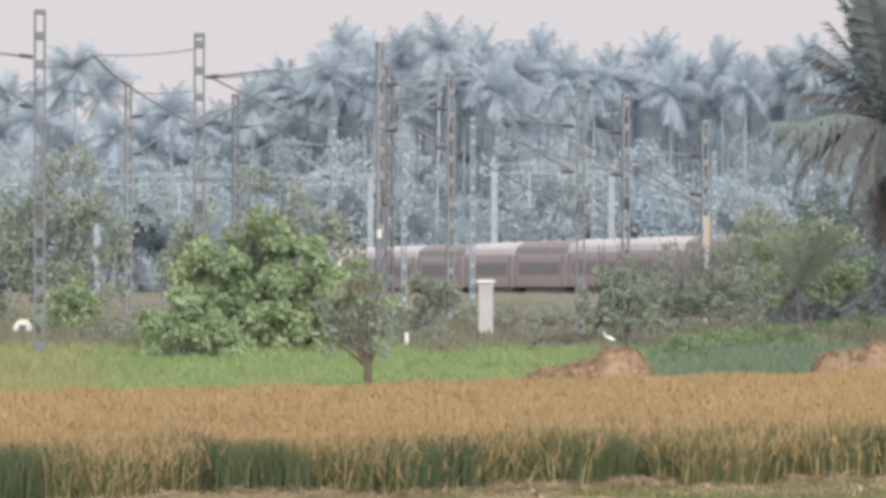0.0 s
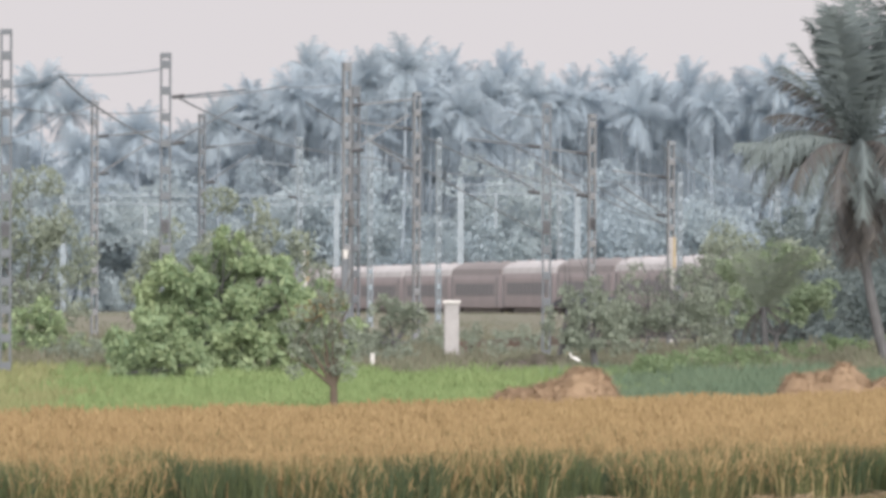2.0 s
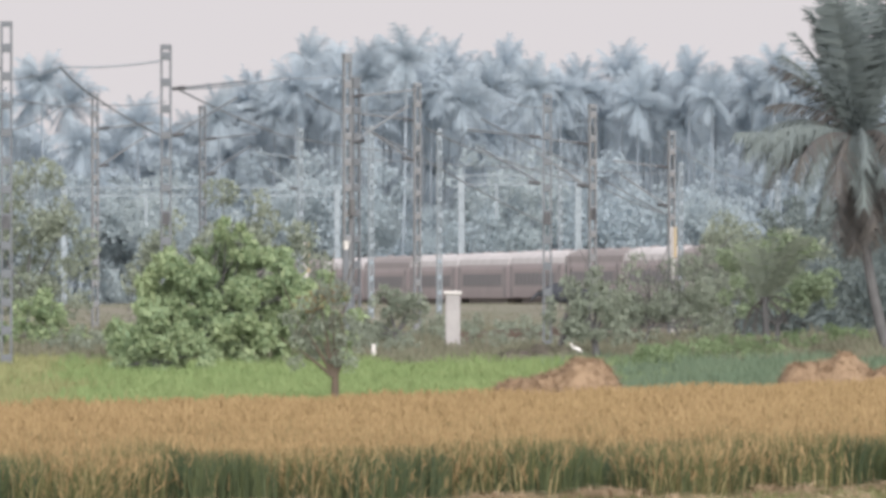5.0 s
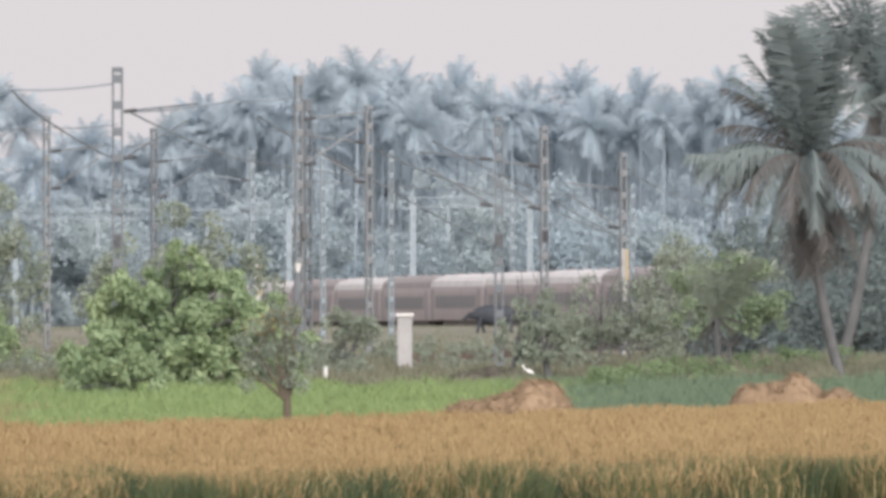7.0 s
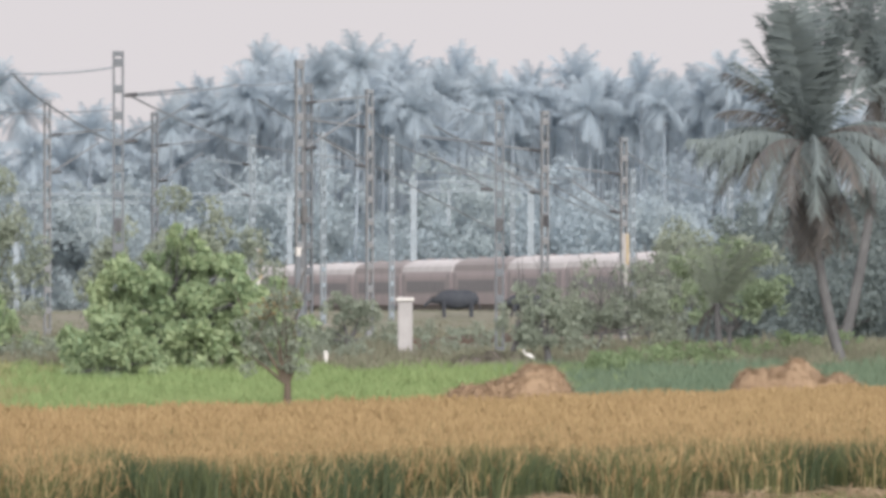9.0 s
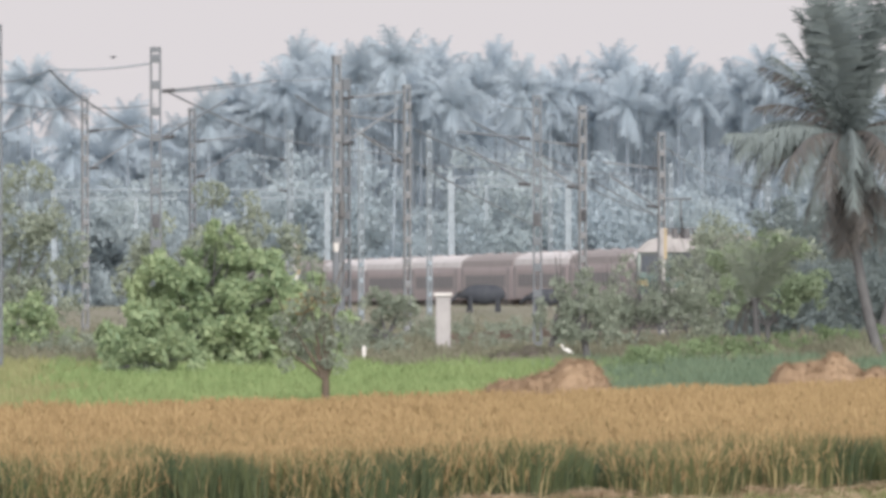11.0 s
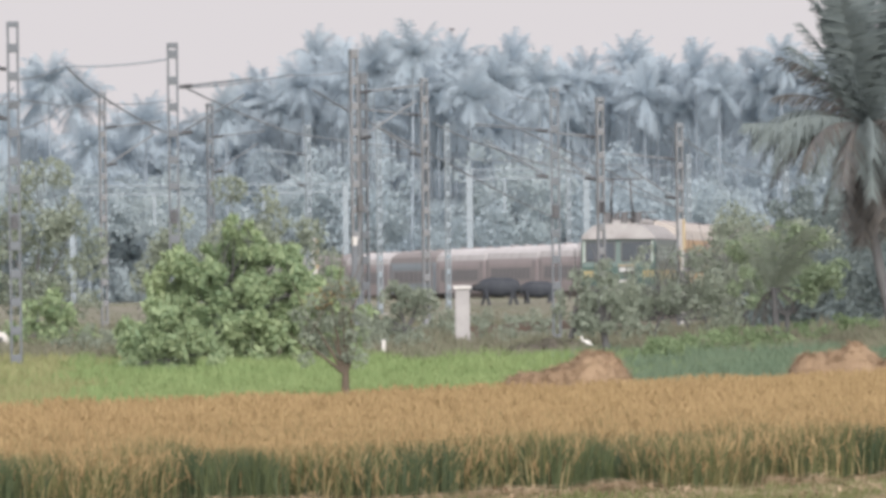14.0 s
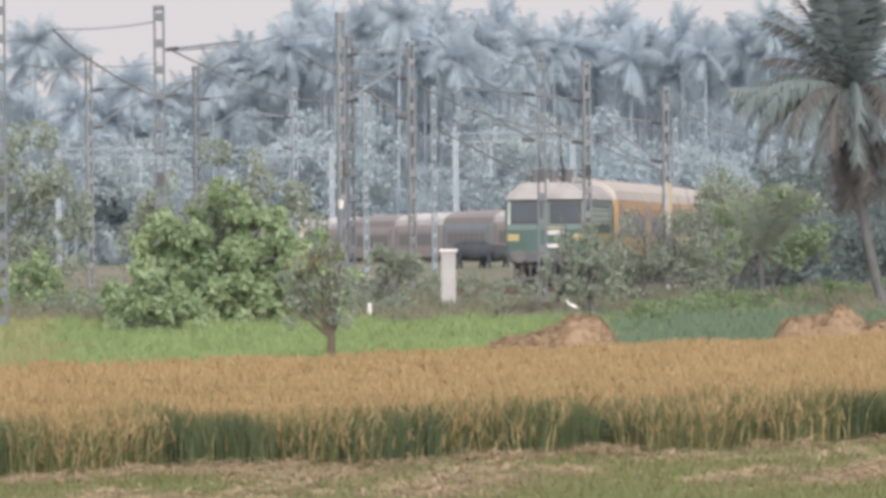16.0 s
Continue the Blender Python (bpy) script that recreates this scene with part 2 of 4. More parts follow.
def cloud(blobs, per, rng, shell=0.55):
    """Points scattered in the outer part of blobs (x, y, z, rx, ry, rz)."""
    out = []
    for x, y, z, rx, ry, rz in blobs:
        k = max(8, int(per * rx * rz))
        d = rng.normal(size=(k, 3))
        d /= np.linalg.norm(d, axis=1)[:, None]
        r = shell + (1 - shell) * rng.uniform(0, 1, k) ** 0.6
        r *= rng.uniform(0.85, 1.18, k)
        out.append(np.array([x, y, z]) + d * r[:, None] * [rx, ry, rz])
    return np.concatenate(out)


# ---- ground ----
def ground_z(x, y):
    return np.interp(y, [0, 285, 330, 372, 400, 560, 612, 658, 682, 720, 840, 4000],
                     [-1.6, -1.6, -1.15, -0.72, -0.4, -0.45, -0.02, -0.02, -0.55, -0.75, -0.95, -1.0]) \
        + 0.6 * np.exp(-((np.asarray(y) - 646) / 18) ** 2) * np.clip((13 - np.asarray(x)) / 4, 0, 1)


def make_ground():
    xs = np.concatenate([[-3500, -1200, -400, -150], np.arange(-60, 61, 2.0), [90, 150, 400, 1200, 3500]])
    ys = np.concatenate([[-600, -100, 60], np.arange(120, 440, 3.0), np.arange(440, 900, 10.0), [1000, 1300, 2000, 4000]])
    X, Y = np.meshgrid(xs, ys)
    Z = ground_z(X, Y)
    for i in range(X.shape[0]):
        for j in range(X.shape[1]):
            Z[i, j] += 0.06 * noise.noise((X[i, j] * 0.2, Y[i, j] * 0.05, 0))
    v = np.stack([X, Y, Z], -1).reshape(-1, 3)
    nx = len(xs)
    i = (np.arange(len(ys) - 1)[:, None] * nx + np.arange(nx - 1)[None]).ravel()
    f = np.stack([i, i + 1, i + nx + 1, i + nx], 1)
    tagged(new("ground", mesh_np("ground", v, f, SOIL, True)), "flat green-brown farmland soil rising to the railway", "ground", kind="structure")


make_ground()


# ---- railway lines ----
def trace(x, y, heading, pieces, step=2.0):
    """A line from a start place: pieces of (length, radius, 0 for straight; positive bends left). heading: degrees from +x."""
    pts, a = [(x, y)], radians(heading)
    for length, radius in pieces:
        for _ in range(int(round(length / step))):
            if radius:
                a += step / radius
            x, y = x + step * math.cos(a), y + step * math.sin(a)
            pts.append((x, y))
    return np.array(pts)


# Both lines begin at their far left or near end and run out to the right, side by side.
NEAR_ANGLE = math.degrees(math.atan2(1, 0.0683))
NEAR_BACK = trace(3.93, 417, NEAR_ANGLE + 180, [(8, 0), (38, -25), (240, 0)])
NEAR_LINE = np.concatenate([NEAR_BACK[:0:-1], trace(3.93, 417, NEAR_ANGLE, [(118, 0), (72, -48), (460, 0)])])
NEAR_FRONT = 2.0 * (len(NEAR_BACK) - 1)
FAR_ANGLE = -math.degrees(math.atan2(160, 22.84))
FAR_LINE = trace(-10.04 - 0.1427 * 340, 840 + 340, FAR_ANGLE, [(532, 0), (104, 62), (520, 0)])


def rail_z(far, y):
    return np.interp(y, [655, 680, 840, 1200], [-0.02, -0.08, -0.45, -0.5]) if far else np.interp(y, [378, 408], [-0.5, 0.0])


def along(line, far, s):
    k = s / 2.0
    i = np.clip(int(math.floor(k)), 0, len(line) - 2)
    p = line[i] + (line[i + 1] - line[i]) * (k - i)
    return Vector((p[0], p[1], float(rail_z(far, p[1]))))


def sweep(name, line, far, profile, mat, parent, label=""):
    v, f, n = [], [], len(profile)
    for i, (x, y) in enumerate(line):
        d = line[min(i + 1, len(line) - 1)] - line[max(i - 1, 0)]
        d = d / np.linalg.norm(d)
        for px, pz in profile:
            v.append((x + d[1] * px, y - d[0] * px, float(rail_z(far, y)) + pz))
    for i in range(len(line) - 1):
        for j in range(n - 1):
            f.append((i * n + j, i * n + j + 1, i * n + n + j + 1, i * n + n + j))
    return part_mesh(name, mesh_np(name, v, f, mat), parent, label)


def railway(line, far, label):
    t = thing("railway_track", Matrix(), label, "railway track", kind="structure")
    sweep("ballast_bed", line, far, [(-3.4, -1.4), (-1.9, -0.2), (1.9, -0.2), (3.4, -1.4)], BALLAST, t)
    for px in (-0.87, 0.87):
        sweep("rail", line, far, [(px - 0.07, -0.2), (px - 0.04, 0), (px + 0.04, 0), (px + 0.07, -0.2)], STEEL, t)


railway(NEAR_LINE, False, "broad gauge track on a low brown ballast bank")
railway(FAR_LINE, True, "farther broad gauge track on ballast")


# ---- rolling stock ----
def arc_roof(half, z0, z1, n=9):
    return [(half * math.cos(math.pi * i / (n - 1)), z0 + (z1 - z0) * math.sin(math.pi * i / (n - 1)) ** 0.8) for i in range(n)]


def pane_mesh(name, w, h, mat, depth=0.03):
    bm = box((0, 0, 0), (depth, w, h), 0.008)
    me = bpy.data.meshes.new(name)
    bm.to_mesh(me)
    bm.free()
    me.materials.append(mat)
    return me


def bogie(parent, y, mat=None):
    b = part("bogie", box((0, y, 0.62), (2.3, 3.0, 0.32), 0.05), mat or DARK, parent)
    for dy in (-1.3, 1.3):
        bm = bmesh.new()
        for sx in (-0.84, 0.84):
            add_tube(bm, (sx - 0.06, y + dy, 0.46), (sx + 0.06, y + dy, 0.46), 0.46, 0.46, 16)
        add_tube(bm, (-0.84, y + dy, 0.46), (0.84, y + dy, 0.46), 0.08, 0.08)
        part("wheelset", bm, STEEL, b)


def coach(paint, roof, label, windows=10, ac=False, length=22.6):
    t = thing("railway_coach", Matrix(), label, "railway coach", "coaches of the train")
    h = length / 2
    part("body", loft([(-1.6, 1.05), (1.6, 1.05), (1.63, 1.5), (1.62, 2.9), (1.55, 3.2), (-1.55, 3.2), (-1.62, 2.9), (-1.63, 1.5)], -h, h), paint, t)
    part("roof", loft(arc_roof(1.57, 3.2, 4.03), -h - 0.05, h + 0.05), roof, t, smooth=False)
    part("underframe", box((0, 0, 0.85), (2.4, length - 6, 0.6), 0.06), PALE_UNDERFRAME, t)
    for sx in (-1.63, 1.63):
        part("window_band", box((sx, 0, 2.22), (0.02, length - 4.4, 0.86)), BAND, t)
    glass = pane_mesh("window", 1.5 if ac else 0.95, 0.66, COACH_GLASS)
    door = pane_mesh("door", 0.78, 1.95, BAND)
    for sx in (-1.655, 1.655):
        for i in range(windows):
            part_mesh("window", glass, t).location = (sx, (i - (windows - 1) / 2) * (length - 5.5) / windows, 2.25)
        for y in (-h + 1.1, h - 1.1):
            part_mesh("door", door, t).location = (sx * 0.995, y, 2.1)
    for y in (-h - 0.28, h + 0.28):
        part("gangway", box((0, y, 2.2), (1.2, 0.52, 2.1), 0.08), PALE_UNDERFRAME, t)
    for y in np.linspace(-h + 2.5, h - 2.5, 4):
        part("roof_vent", box((0, y, 4.03), (0.5, 0.7, 0.12), 0.04), ROOF_DULL, t)
    for y in (-7.4, 7.4):
        bogie(t, y, PALE_UNDERFRAME)
    return t


def locomotive():
    t = thing("electric_locomotive", Matrix(), "green electric locomotive with yellow stripe and pale roof", "locomotive")
    h = 9.4
    side = [(-1.5, 1.0), (1.5, 1.0), (1.52, 2.95), (1.45, 3.2), (-1.45, 3.2), (-1.52, 2.95)]
    part("body", loft(side, -h, h - 0.35), LOCO_GREEN, t)
    # cab front, raked above the waist
    bm = bmesh.new()
    w = 1.5
    rows = [(h - 0.34, 1.0, w), (h, 1.05, w - 0.06), (h + 0.02, 2.05, w - 0.04), (h - 0.28, 3.15, w - 0.1), (h - 0.42, 3.2, w - 0.06)]
    vs = [[bm.verts.new((sx * ww, y, z)) for sx in (-1, 1)] for y, z, ww in rows]
    for a, b in zip(vs, vs[1:]):
        bm.faces.new((a[0], a[1], b[1], b[0]))
    for k in (0, 1):
        bm.faces.new([r[k] for r in vs])
    bmesh.ops.recalc_face_normals(bm, faces=bm.faces)
    part("cab_front", bm, LOCO_GREEN, t)
    part("roof", loft([(1.53, 3.17), (1.38, 3.4), (0.98, 3.72), (0.7, 3.8), (-0.7, 3.8), (-0.98, 3.72), (-1.38, 3.4), (-1.53, 3.17)], -h, h - 0.12), LOCO_ROOF, t, "pale weathered roof")
    part("roof_hood", box((0, -0.6, 3.86), (1.5, 9, 0.3), 0.1), LOCO_ROOF, t)
    for sx in (-1.22, 1.22):
        part("stripe_patch", box((sx, h + 0.02, 1.76), (0.44, 0.03, 0.26), 0.008), LOCO_YELLOW, t, "yellow waist patch")
    tilt = Matrix.Rotation(math.atan2(0.3, 1.1), 4, "X")
    for sx in (-0.72, 0.72):
        part("windscreen", box((sx, h - 0.13, 2.66), (1.12, 0.06, 0.74), 0.02, tilt), GLASS, t)
        part("windscreen_frame", box((sx, h - 0.155, 2.66), (1.24, 0.05, 0.86), 0.02, tilt), DARK, t)
    for sx in (-1.38, 1.38):
        part("corner_post", box((sx, h - 0.1, 2.65), (0.1, 0.05, 0.9), 0.01, tilt), LOCO_CREAM, t)
    lamp = part("headlamp", box((-0.35, h + 0.04, 1.93), (0.62, 0.1, 0.2), 0.03), LENS, t)
    part("lamp_cowl", box((-0.35, h + 0.03, 2.1), (0.7, 0.16, 0.06), 0.01), AMBER, lamp)
    part("number_board", box((-0.35, h + 0.03, 1.45), (0.62, 0.04, 0.14), 0.01), WHITE, t)
    for sx in (-0.98, 0.98):
        b = part("buffer", tube((sx, h, 1.08), (sx, h + 0.5, 1.08), 0.12, 0.12, 12), DARK, t)
        part("buffer_plate", tube((sx, h + 0.5, 1.08), (sx, h + 0.56, 1.08), 0.25, 0.25, 14), DARK, b)
    part("coupler", box((0, h + 0.2, 1.0), (0.3, 0.6, 0.35), 0.05), DARK, t)
    part("buffer_beam", box((0, h - 0.05, 1.05), (2.8, 0.25, 0.42), 0.03), DARK, t)
    bm = bmesh.new()
    for i in range(9):
        x = -1.2 + 0.3 * i
        add_box(bm, (x, h + 0.05 - abs(x) * 0.12, 0.5), (0.07, 0.06, 0.62))
    add_box(bm, (0, h - 0.05, 0.24), (2.6, 0.1, 0.1))
    part("cattle_guard", bm, DARK, t)
    part("underframe", box((0, 0, 0.8), (2.5, 2 * h - 0.6, 0.45), 0.06), DARK, t)
    for sx in (-1.53, 1.53):
        part("side_stripe", box((sx, -0.2, 1.72), (0.02, 2 * h - 0.8, 0.36)), LOCO_YELLOW, t)
        for y in np.linspace(-5.4, 5.4, 7):
            p = part("side_grille", box((sx, y, 2.55), (0.03, 1.15, 0.62), 0.01), LOCO_CREAM, t)
            for z in (-0.2, 0, 0.2):
                part("louvre", box((sx * 1.008, y, 2.55 + z), (0.03, 1.0, 0.05)), DARK, p)
        for y in (-h + 1.9, h - 1.9):
            part("cab_door", box((sx, y, 2.1), (0.03, 0.62, 1.8), 0.01), LOCO_CREAM, t)
        for y in (-h + 0.95, h - 1.0):
            part("cab_side_window", box((sx, y, 2.6), (0.03, 0.75, 0.62), 0.01), GLASS, t)
    for y in (-5.6, 5.6):
        bogie(t, y)
    # pantographs: one folded, one raised
    for y, up in ((5.9, 1.55), (-5.9, 0.25)):
        p = part("pantograph_base", box((0, y, 4.0), (1.5, 1.9, 0.08), 0.02), DARK, t)
        for sx in (-0.5, 0.5):
            part("insulator", tube((sx, y + 0.6, 3.7), (sx, y + 0.6, 4.0), 0.09, 0.07), CERAMIC, p)
            part("insulator", tube((sx, y - 0.6, 3.7), (sx, y - 0.6, 4.0), 0.09, 0.07), CERAMIC, p)
        bm = bmesh.new()
        for sx in (-0.45, 0.45):
            add_tube(bm, (sx, y - 0.7, 4.05), (sx * 0.9, y + 0.75, 4.05 + up * 0.5), 0.05, 0.04)
            add_tube(bm, (sx * 0.9, y + 0.75, 4.05 + up * 0.5), (sx * 0.8, y, 4.05 + up), 0.04, 0.03)
        part("pantograph_arm", bm, DARK, p)
        part("collector_bow", box((0, y, 4.08 + up), (1.7, 0.3, 0.06), 0.02), DARK, p)
    for x, y in ((0.4, 2.5), (-0.45, 1.2), (0.3, -1.5), (-0.4, 4.2), (0.5, 7.6), (-0.2, 8.1), (-0.7, 7.4)):
        part("roof_gear", tube((x, y, 3.7), (x, y, 4.28), 0.16, 0.12, 10), DARK, t)
    return t


PITCH = 23.3
FAR_SPEED, NEAR_SPEED = 16.5, 20.0
# the far train: its head at second 0, measured along the line
FAR_HEAD = 559.0
far_train, near_train = [], []


def make_trains():
    brown_pale = coach(COACH_BROWN, ROOF_PALE, "pale brown passenger coach with a pale roof")
    brown_dull = coach(COACH_BROWN, ROOF_DULL, "pale brown passenger coach with a weathered dull roof")
    blue_dull = coach(COACH_BLUE, ROOF_DULL, "grey-blue coach with a weathered roof", 7, True)
    order = "PDPPDPDPPPDPDPPPBPDPPDP"
    kinds = {"P": brown_pale, "D": brown_dull, "B": blue_dull}
    used = set()
    for k in order:
        ob = kinds[k]
        if k in used:
            ob = copy_thing(ob, Matrix())
        used.add(k)
        far_train.append(ob)
    near_train.append(locomotive())
    o = coach(COACH_ORANGE, ROOF_CREAM, "orange passenger coach with a cream roof behind the locomotive", 10)
    near_train.append(o)
    for _ in range(8):
        near_train.append(copy_thing(o, Matrix()))


make_trains()


def riding(line, far, centre, base, ahead):
    """The pose of a vehicle whose middle is at that length of the line; ahead: +1 runs with the line, -1 against it."""
    a, b = along(line, far, centre - base), along(line, far, centre + base)
    d = (b - a) * ahead
    return Matrix.Translation((a + b) / 2) @ pose(0, 0, 0, 0, 0, math.degrees(math.atan2(-d.x, d.y)))


# ---- overhead line masts ----
def mast(at, height, label, width=0.36, arm=0, mat=None, turn=0.0, plinth=True, black=True, spacing=0.85):
    mat = mat or GALV
    t = thing("overhead_line_mast", pose(*at, 0, 0, turn), label, "railway mast", "overhead line masts")
    for sx in (-1, 1):
        bm = box((sx * (width / 2 - 0.035), 0, height / 2), (0.07, 0.12, height), 0.006)
        part("channel", bm, mat, t)
    z = 0.4
    plate = pane_mesh("batten_plate", 0.16, 0.26, mat, width - 0.02)
    while z < height - 0.1:
        part_mesh("batten_plate", plate, t).location = (0, 0, z)
        z += spacing
    part("cap", box((0, 0, height), (width, 0.18, 0.16), 0.01), mat, t)
    if plinth:
        part("footing", box((0, 0, -0.22), (0.7, 0.7, 0.5), 0.04), CONCRETE, t)
    if black:
        part("number_plate", box((0, -0.1, 4.5), (0.2, 0.05, 0.42), 0.01), CERAMIC, t)
    if arm:
        z = height - 1.35
        for dz, reach in ((0.0, 2.6), (-1.5, 2.3)):
            bm = bmesh.new()
            add_tube(bm, (arm * 0.2, 0, z + dz), (arm * reach, 0, z + 0.25 + dz * 0.35), 0.035, 0.035)
            c = part("cantilever_tube", bm, mat, t)
            part("insulator", tube((arm * 0.2, 0, z + dz), (arm * 0.62, 0, z + dz + 0.05), 0.06, 0.06, 10), CERAMIC, c)
    return t


# x, y, foot, height, arm side, rusty, plate, turn
NEAR_MASTS = [
    (-13.16, 340, -1.05, 10.47, -1, False, True, 0),
    (-8.95, 364, -0.80, 10.04, 1, False, True, 0),
    (-3.18, 372, -0.72, 9.85, 1, True, False, 28),
    (-2.90, 374, -0.70, 9.09, 0, False, False, 28),
    (-1.01, 430, -0.41, 9.62, -1, True, False, 28),
    (5.29, 402, -0.40, 8.34, -1, True, True, 28),
    (3.37, 368, -0.76, 8.49, -1, False, True, 0),
    (8.87, 440, -0.41, 7.93, -1, True, False, 28),
]
YARD_MASTS = [
    (-14.01, 454, -0.42, 9.65, 1, True, False, 28),
    (-10.25, 480, -0.43, 9.58, 1, False, False, 28),
    (-6.92, 545, -0.45, 9.55, -1, False, False, 35),
    (-3.87, 600, -0.12, 10.14, 0, False, False, 35),
    (-0.25, 620, -0.02, 10.17, 0, True, False, 35),
    (7.62, 740, -0.78, 10.39, 0, False, False, 35),
    (13.62, 650, -0.02, 8.64, 0, False, False, 35),
    (17.73, 600, -0.12, 10.29, 0, False, False, 35),
]
for x, y, z, h, arm, rusty, plate, turn in NEAR_MASTS + YARD_MASTS:
    m = mast((x, y, z), h, "rust-streaked steel lattice mast by the track" if rusty else "grey steel lattice mast by the track",
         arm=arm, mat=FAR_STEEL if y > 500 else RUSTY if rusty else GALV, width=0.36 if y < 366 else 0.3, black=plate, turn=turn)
    if rusty and y < 380:
        part("switch_box", box((0.1, -0.14, 4.85), (0.2, 0.18, 0.55), 0.02), BARK, m, "rust-brown switch box")


def wire(points, r=0.02, sag=0.08):
    cu = bpy.data.curves.new("overhead_wire", "CURVE")
    cu.dimensions, cu.bevel_depth, cu.bevel_resolution = "3D", r, 1
    for a, b in zip(points, points[1:]):
        sp = cu.splines.new("POLY")
        sp.points.add(12)
        for i in range(13):
            k = i / 12
            p = Vector(a).lerp(Vector(b), k)
            sp.points[i].co = (p.x, p.y, p.z - sag * 4 * k * (1 - k), 1)
    cu.materials.append(WIRE)
    return tagged(new("overhead_wire", cu), "thin weathered overhead wire strung between masts", "overhead wire", "overhead wires")


wire([(-12.43, 366, 8.64), (-9.19, 366, 8.83)], 0.035)
wire([(-12.43, 366, 8.64), (-12.34, 400, 8.23), (-10.98, 440, 7.41)], 0.035)
wire([(-13.18, 345, 7.85), (-12.43, 366, 8.64)], 0.02)
wire([(-8.71, 366, 7.97), (-5.96, 420, 7.14), (-1.54, 480, 7.23)], 0.03)
wire([(-8.71, 366, 7.91), (-5.28, 372, 8.39)], 0.03)
wire([(-13.18, 345, 7.25), (-14.01, 454, 8.73)], 0.025)
wire([(-13.18, 345, 6.30), (-13.58, 400, 7.87), (-14.01, 454, 9.19)], 0.025)
wire([(-14.01, 454, 8.85), (-11.56, 470, 9.22)], 0.025)
wire([(-4.54, 372, 7.89), (-1.38, 430, 6.74), (4.58, 520, 4.46)], 0.03)
wire([(-0.73, 430, 7.60), (2.26, 470, 6.88), (6.66, 520, 6.28)], 0.03)
wire([(1.42, 430, 7.92), (6.15, 500, 6.84), (11.37, 560, 4.97)], 0.03)
wire([(6.62, 480, 5.79), (10.69, 540, 4.98)], 0.025)
wire([(8.49, 440, 7.41), (12.38, 520, 6.93), (18.48, 600, 6.57)], 0.025)
wire([(-8.71, 366, 6.78), (-10.18, 480, 8.79)], 0.025)
wire([(-5.28, 372, 8.39), (-3.05, 372, 8.54)], 0.02)
wire([(-13.93, 330, 6.25), (-13.16, 340, 7.50)], 0.03)
wire([(-13.93, 330, 6.92), (-13.16, 340, 7.08)], 0.025)
wire([(-4.92, 600, 8.37), (13.20, 650, 8.04)], 0.03)
wire([(-1.81, 430, 8.24), (-5.60, 500, 9.47)], 0.02)
wire([(2.44, 420, 8.40), (3.37, 368, 7.36)], 0.02)


def portal(x0, x1, y, top, foot, label):
    t = thing("portal_gantry", pose((x0 + x1) / 2, y, foot), label, "portal gantry", "portal gantries")
    half, h = (x1 - x0) / 2, top - foot
    for sx in (-half, half):
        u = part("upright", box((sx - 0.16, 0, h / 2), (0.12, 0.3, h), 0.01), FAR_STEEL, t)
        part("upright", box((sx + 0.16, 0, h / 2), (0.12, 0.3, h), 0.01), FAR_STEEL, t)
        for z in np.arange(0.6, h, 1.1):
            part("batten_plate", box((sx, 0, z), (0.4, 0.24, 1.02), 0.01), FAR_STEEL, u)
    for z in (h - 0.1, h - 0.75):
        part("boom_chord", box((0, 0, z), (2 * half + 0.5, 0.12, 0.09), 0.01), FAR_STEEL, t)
    n = max(2, int(half * 2 / 1.2))
    for i in range(n):
        a = -half + 2 * half * i / n
        b = -half + 2 * half * (i + 1) / n
        s = 1 if i % 2 else -1
        part("boom_brace", tube((a, 0, h - 0.42 - s * 0.3), (b, 0, h - 0.42 + s * 0.3), 0.025, 0.025, 6), FAR_STEEL, t)
    for k in (0.3, 0.7):
        x = -half + 2 * half * k
        part("drop_arm", box((x, 0, h - 1.9), (0.16, 0.16, 2.4), 0.01), FAR_STEEL, t)
    return t


portal(-28.9, -8.1, 860, 9.25, -0.96, "grey steel portal gantry spanning the yard tracks")
portal(1.23, 9.41, 790, 9.46, -0.87, "grey steel portal gantry spanning the yard tracks")


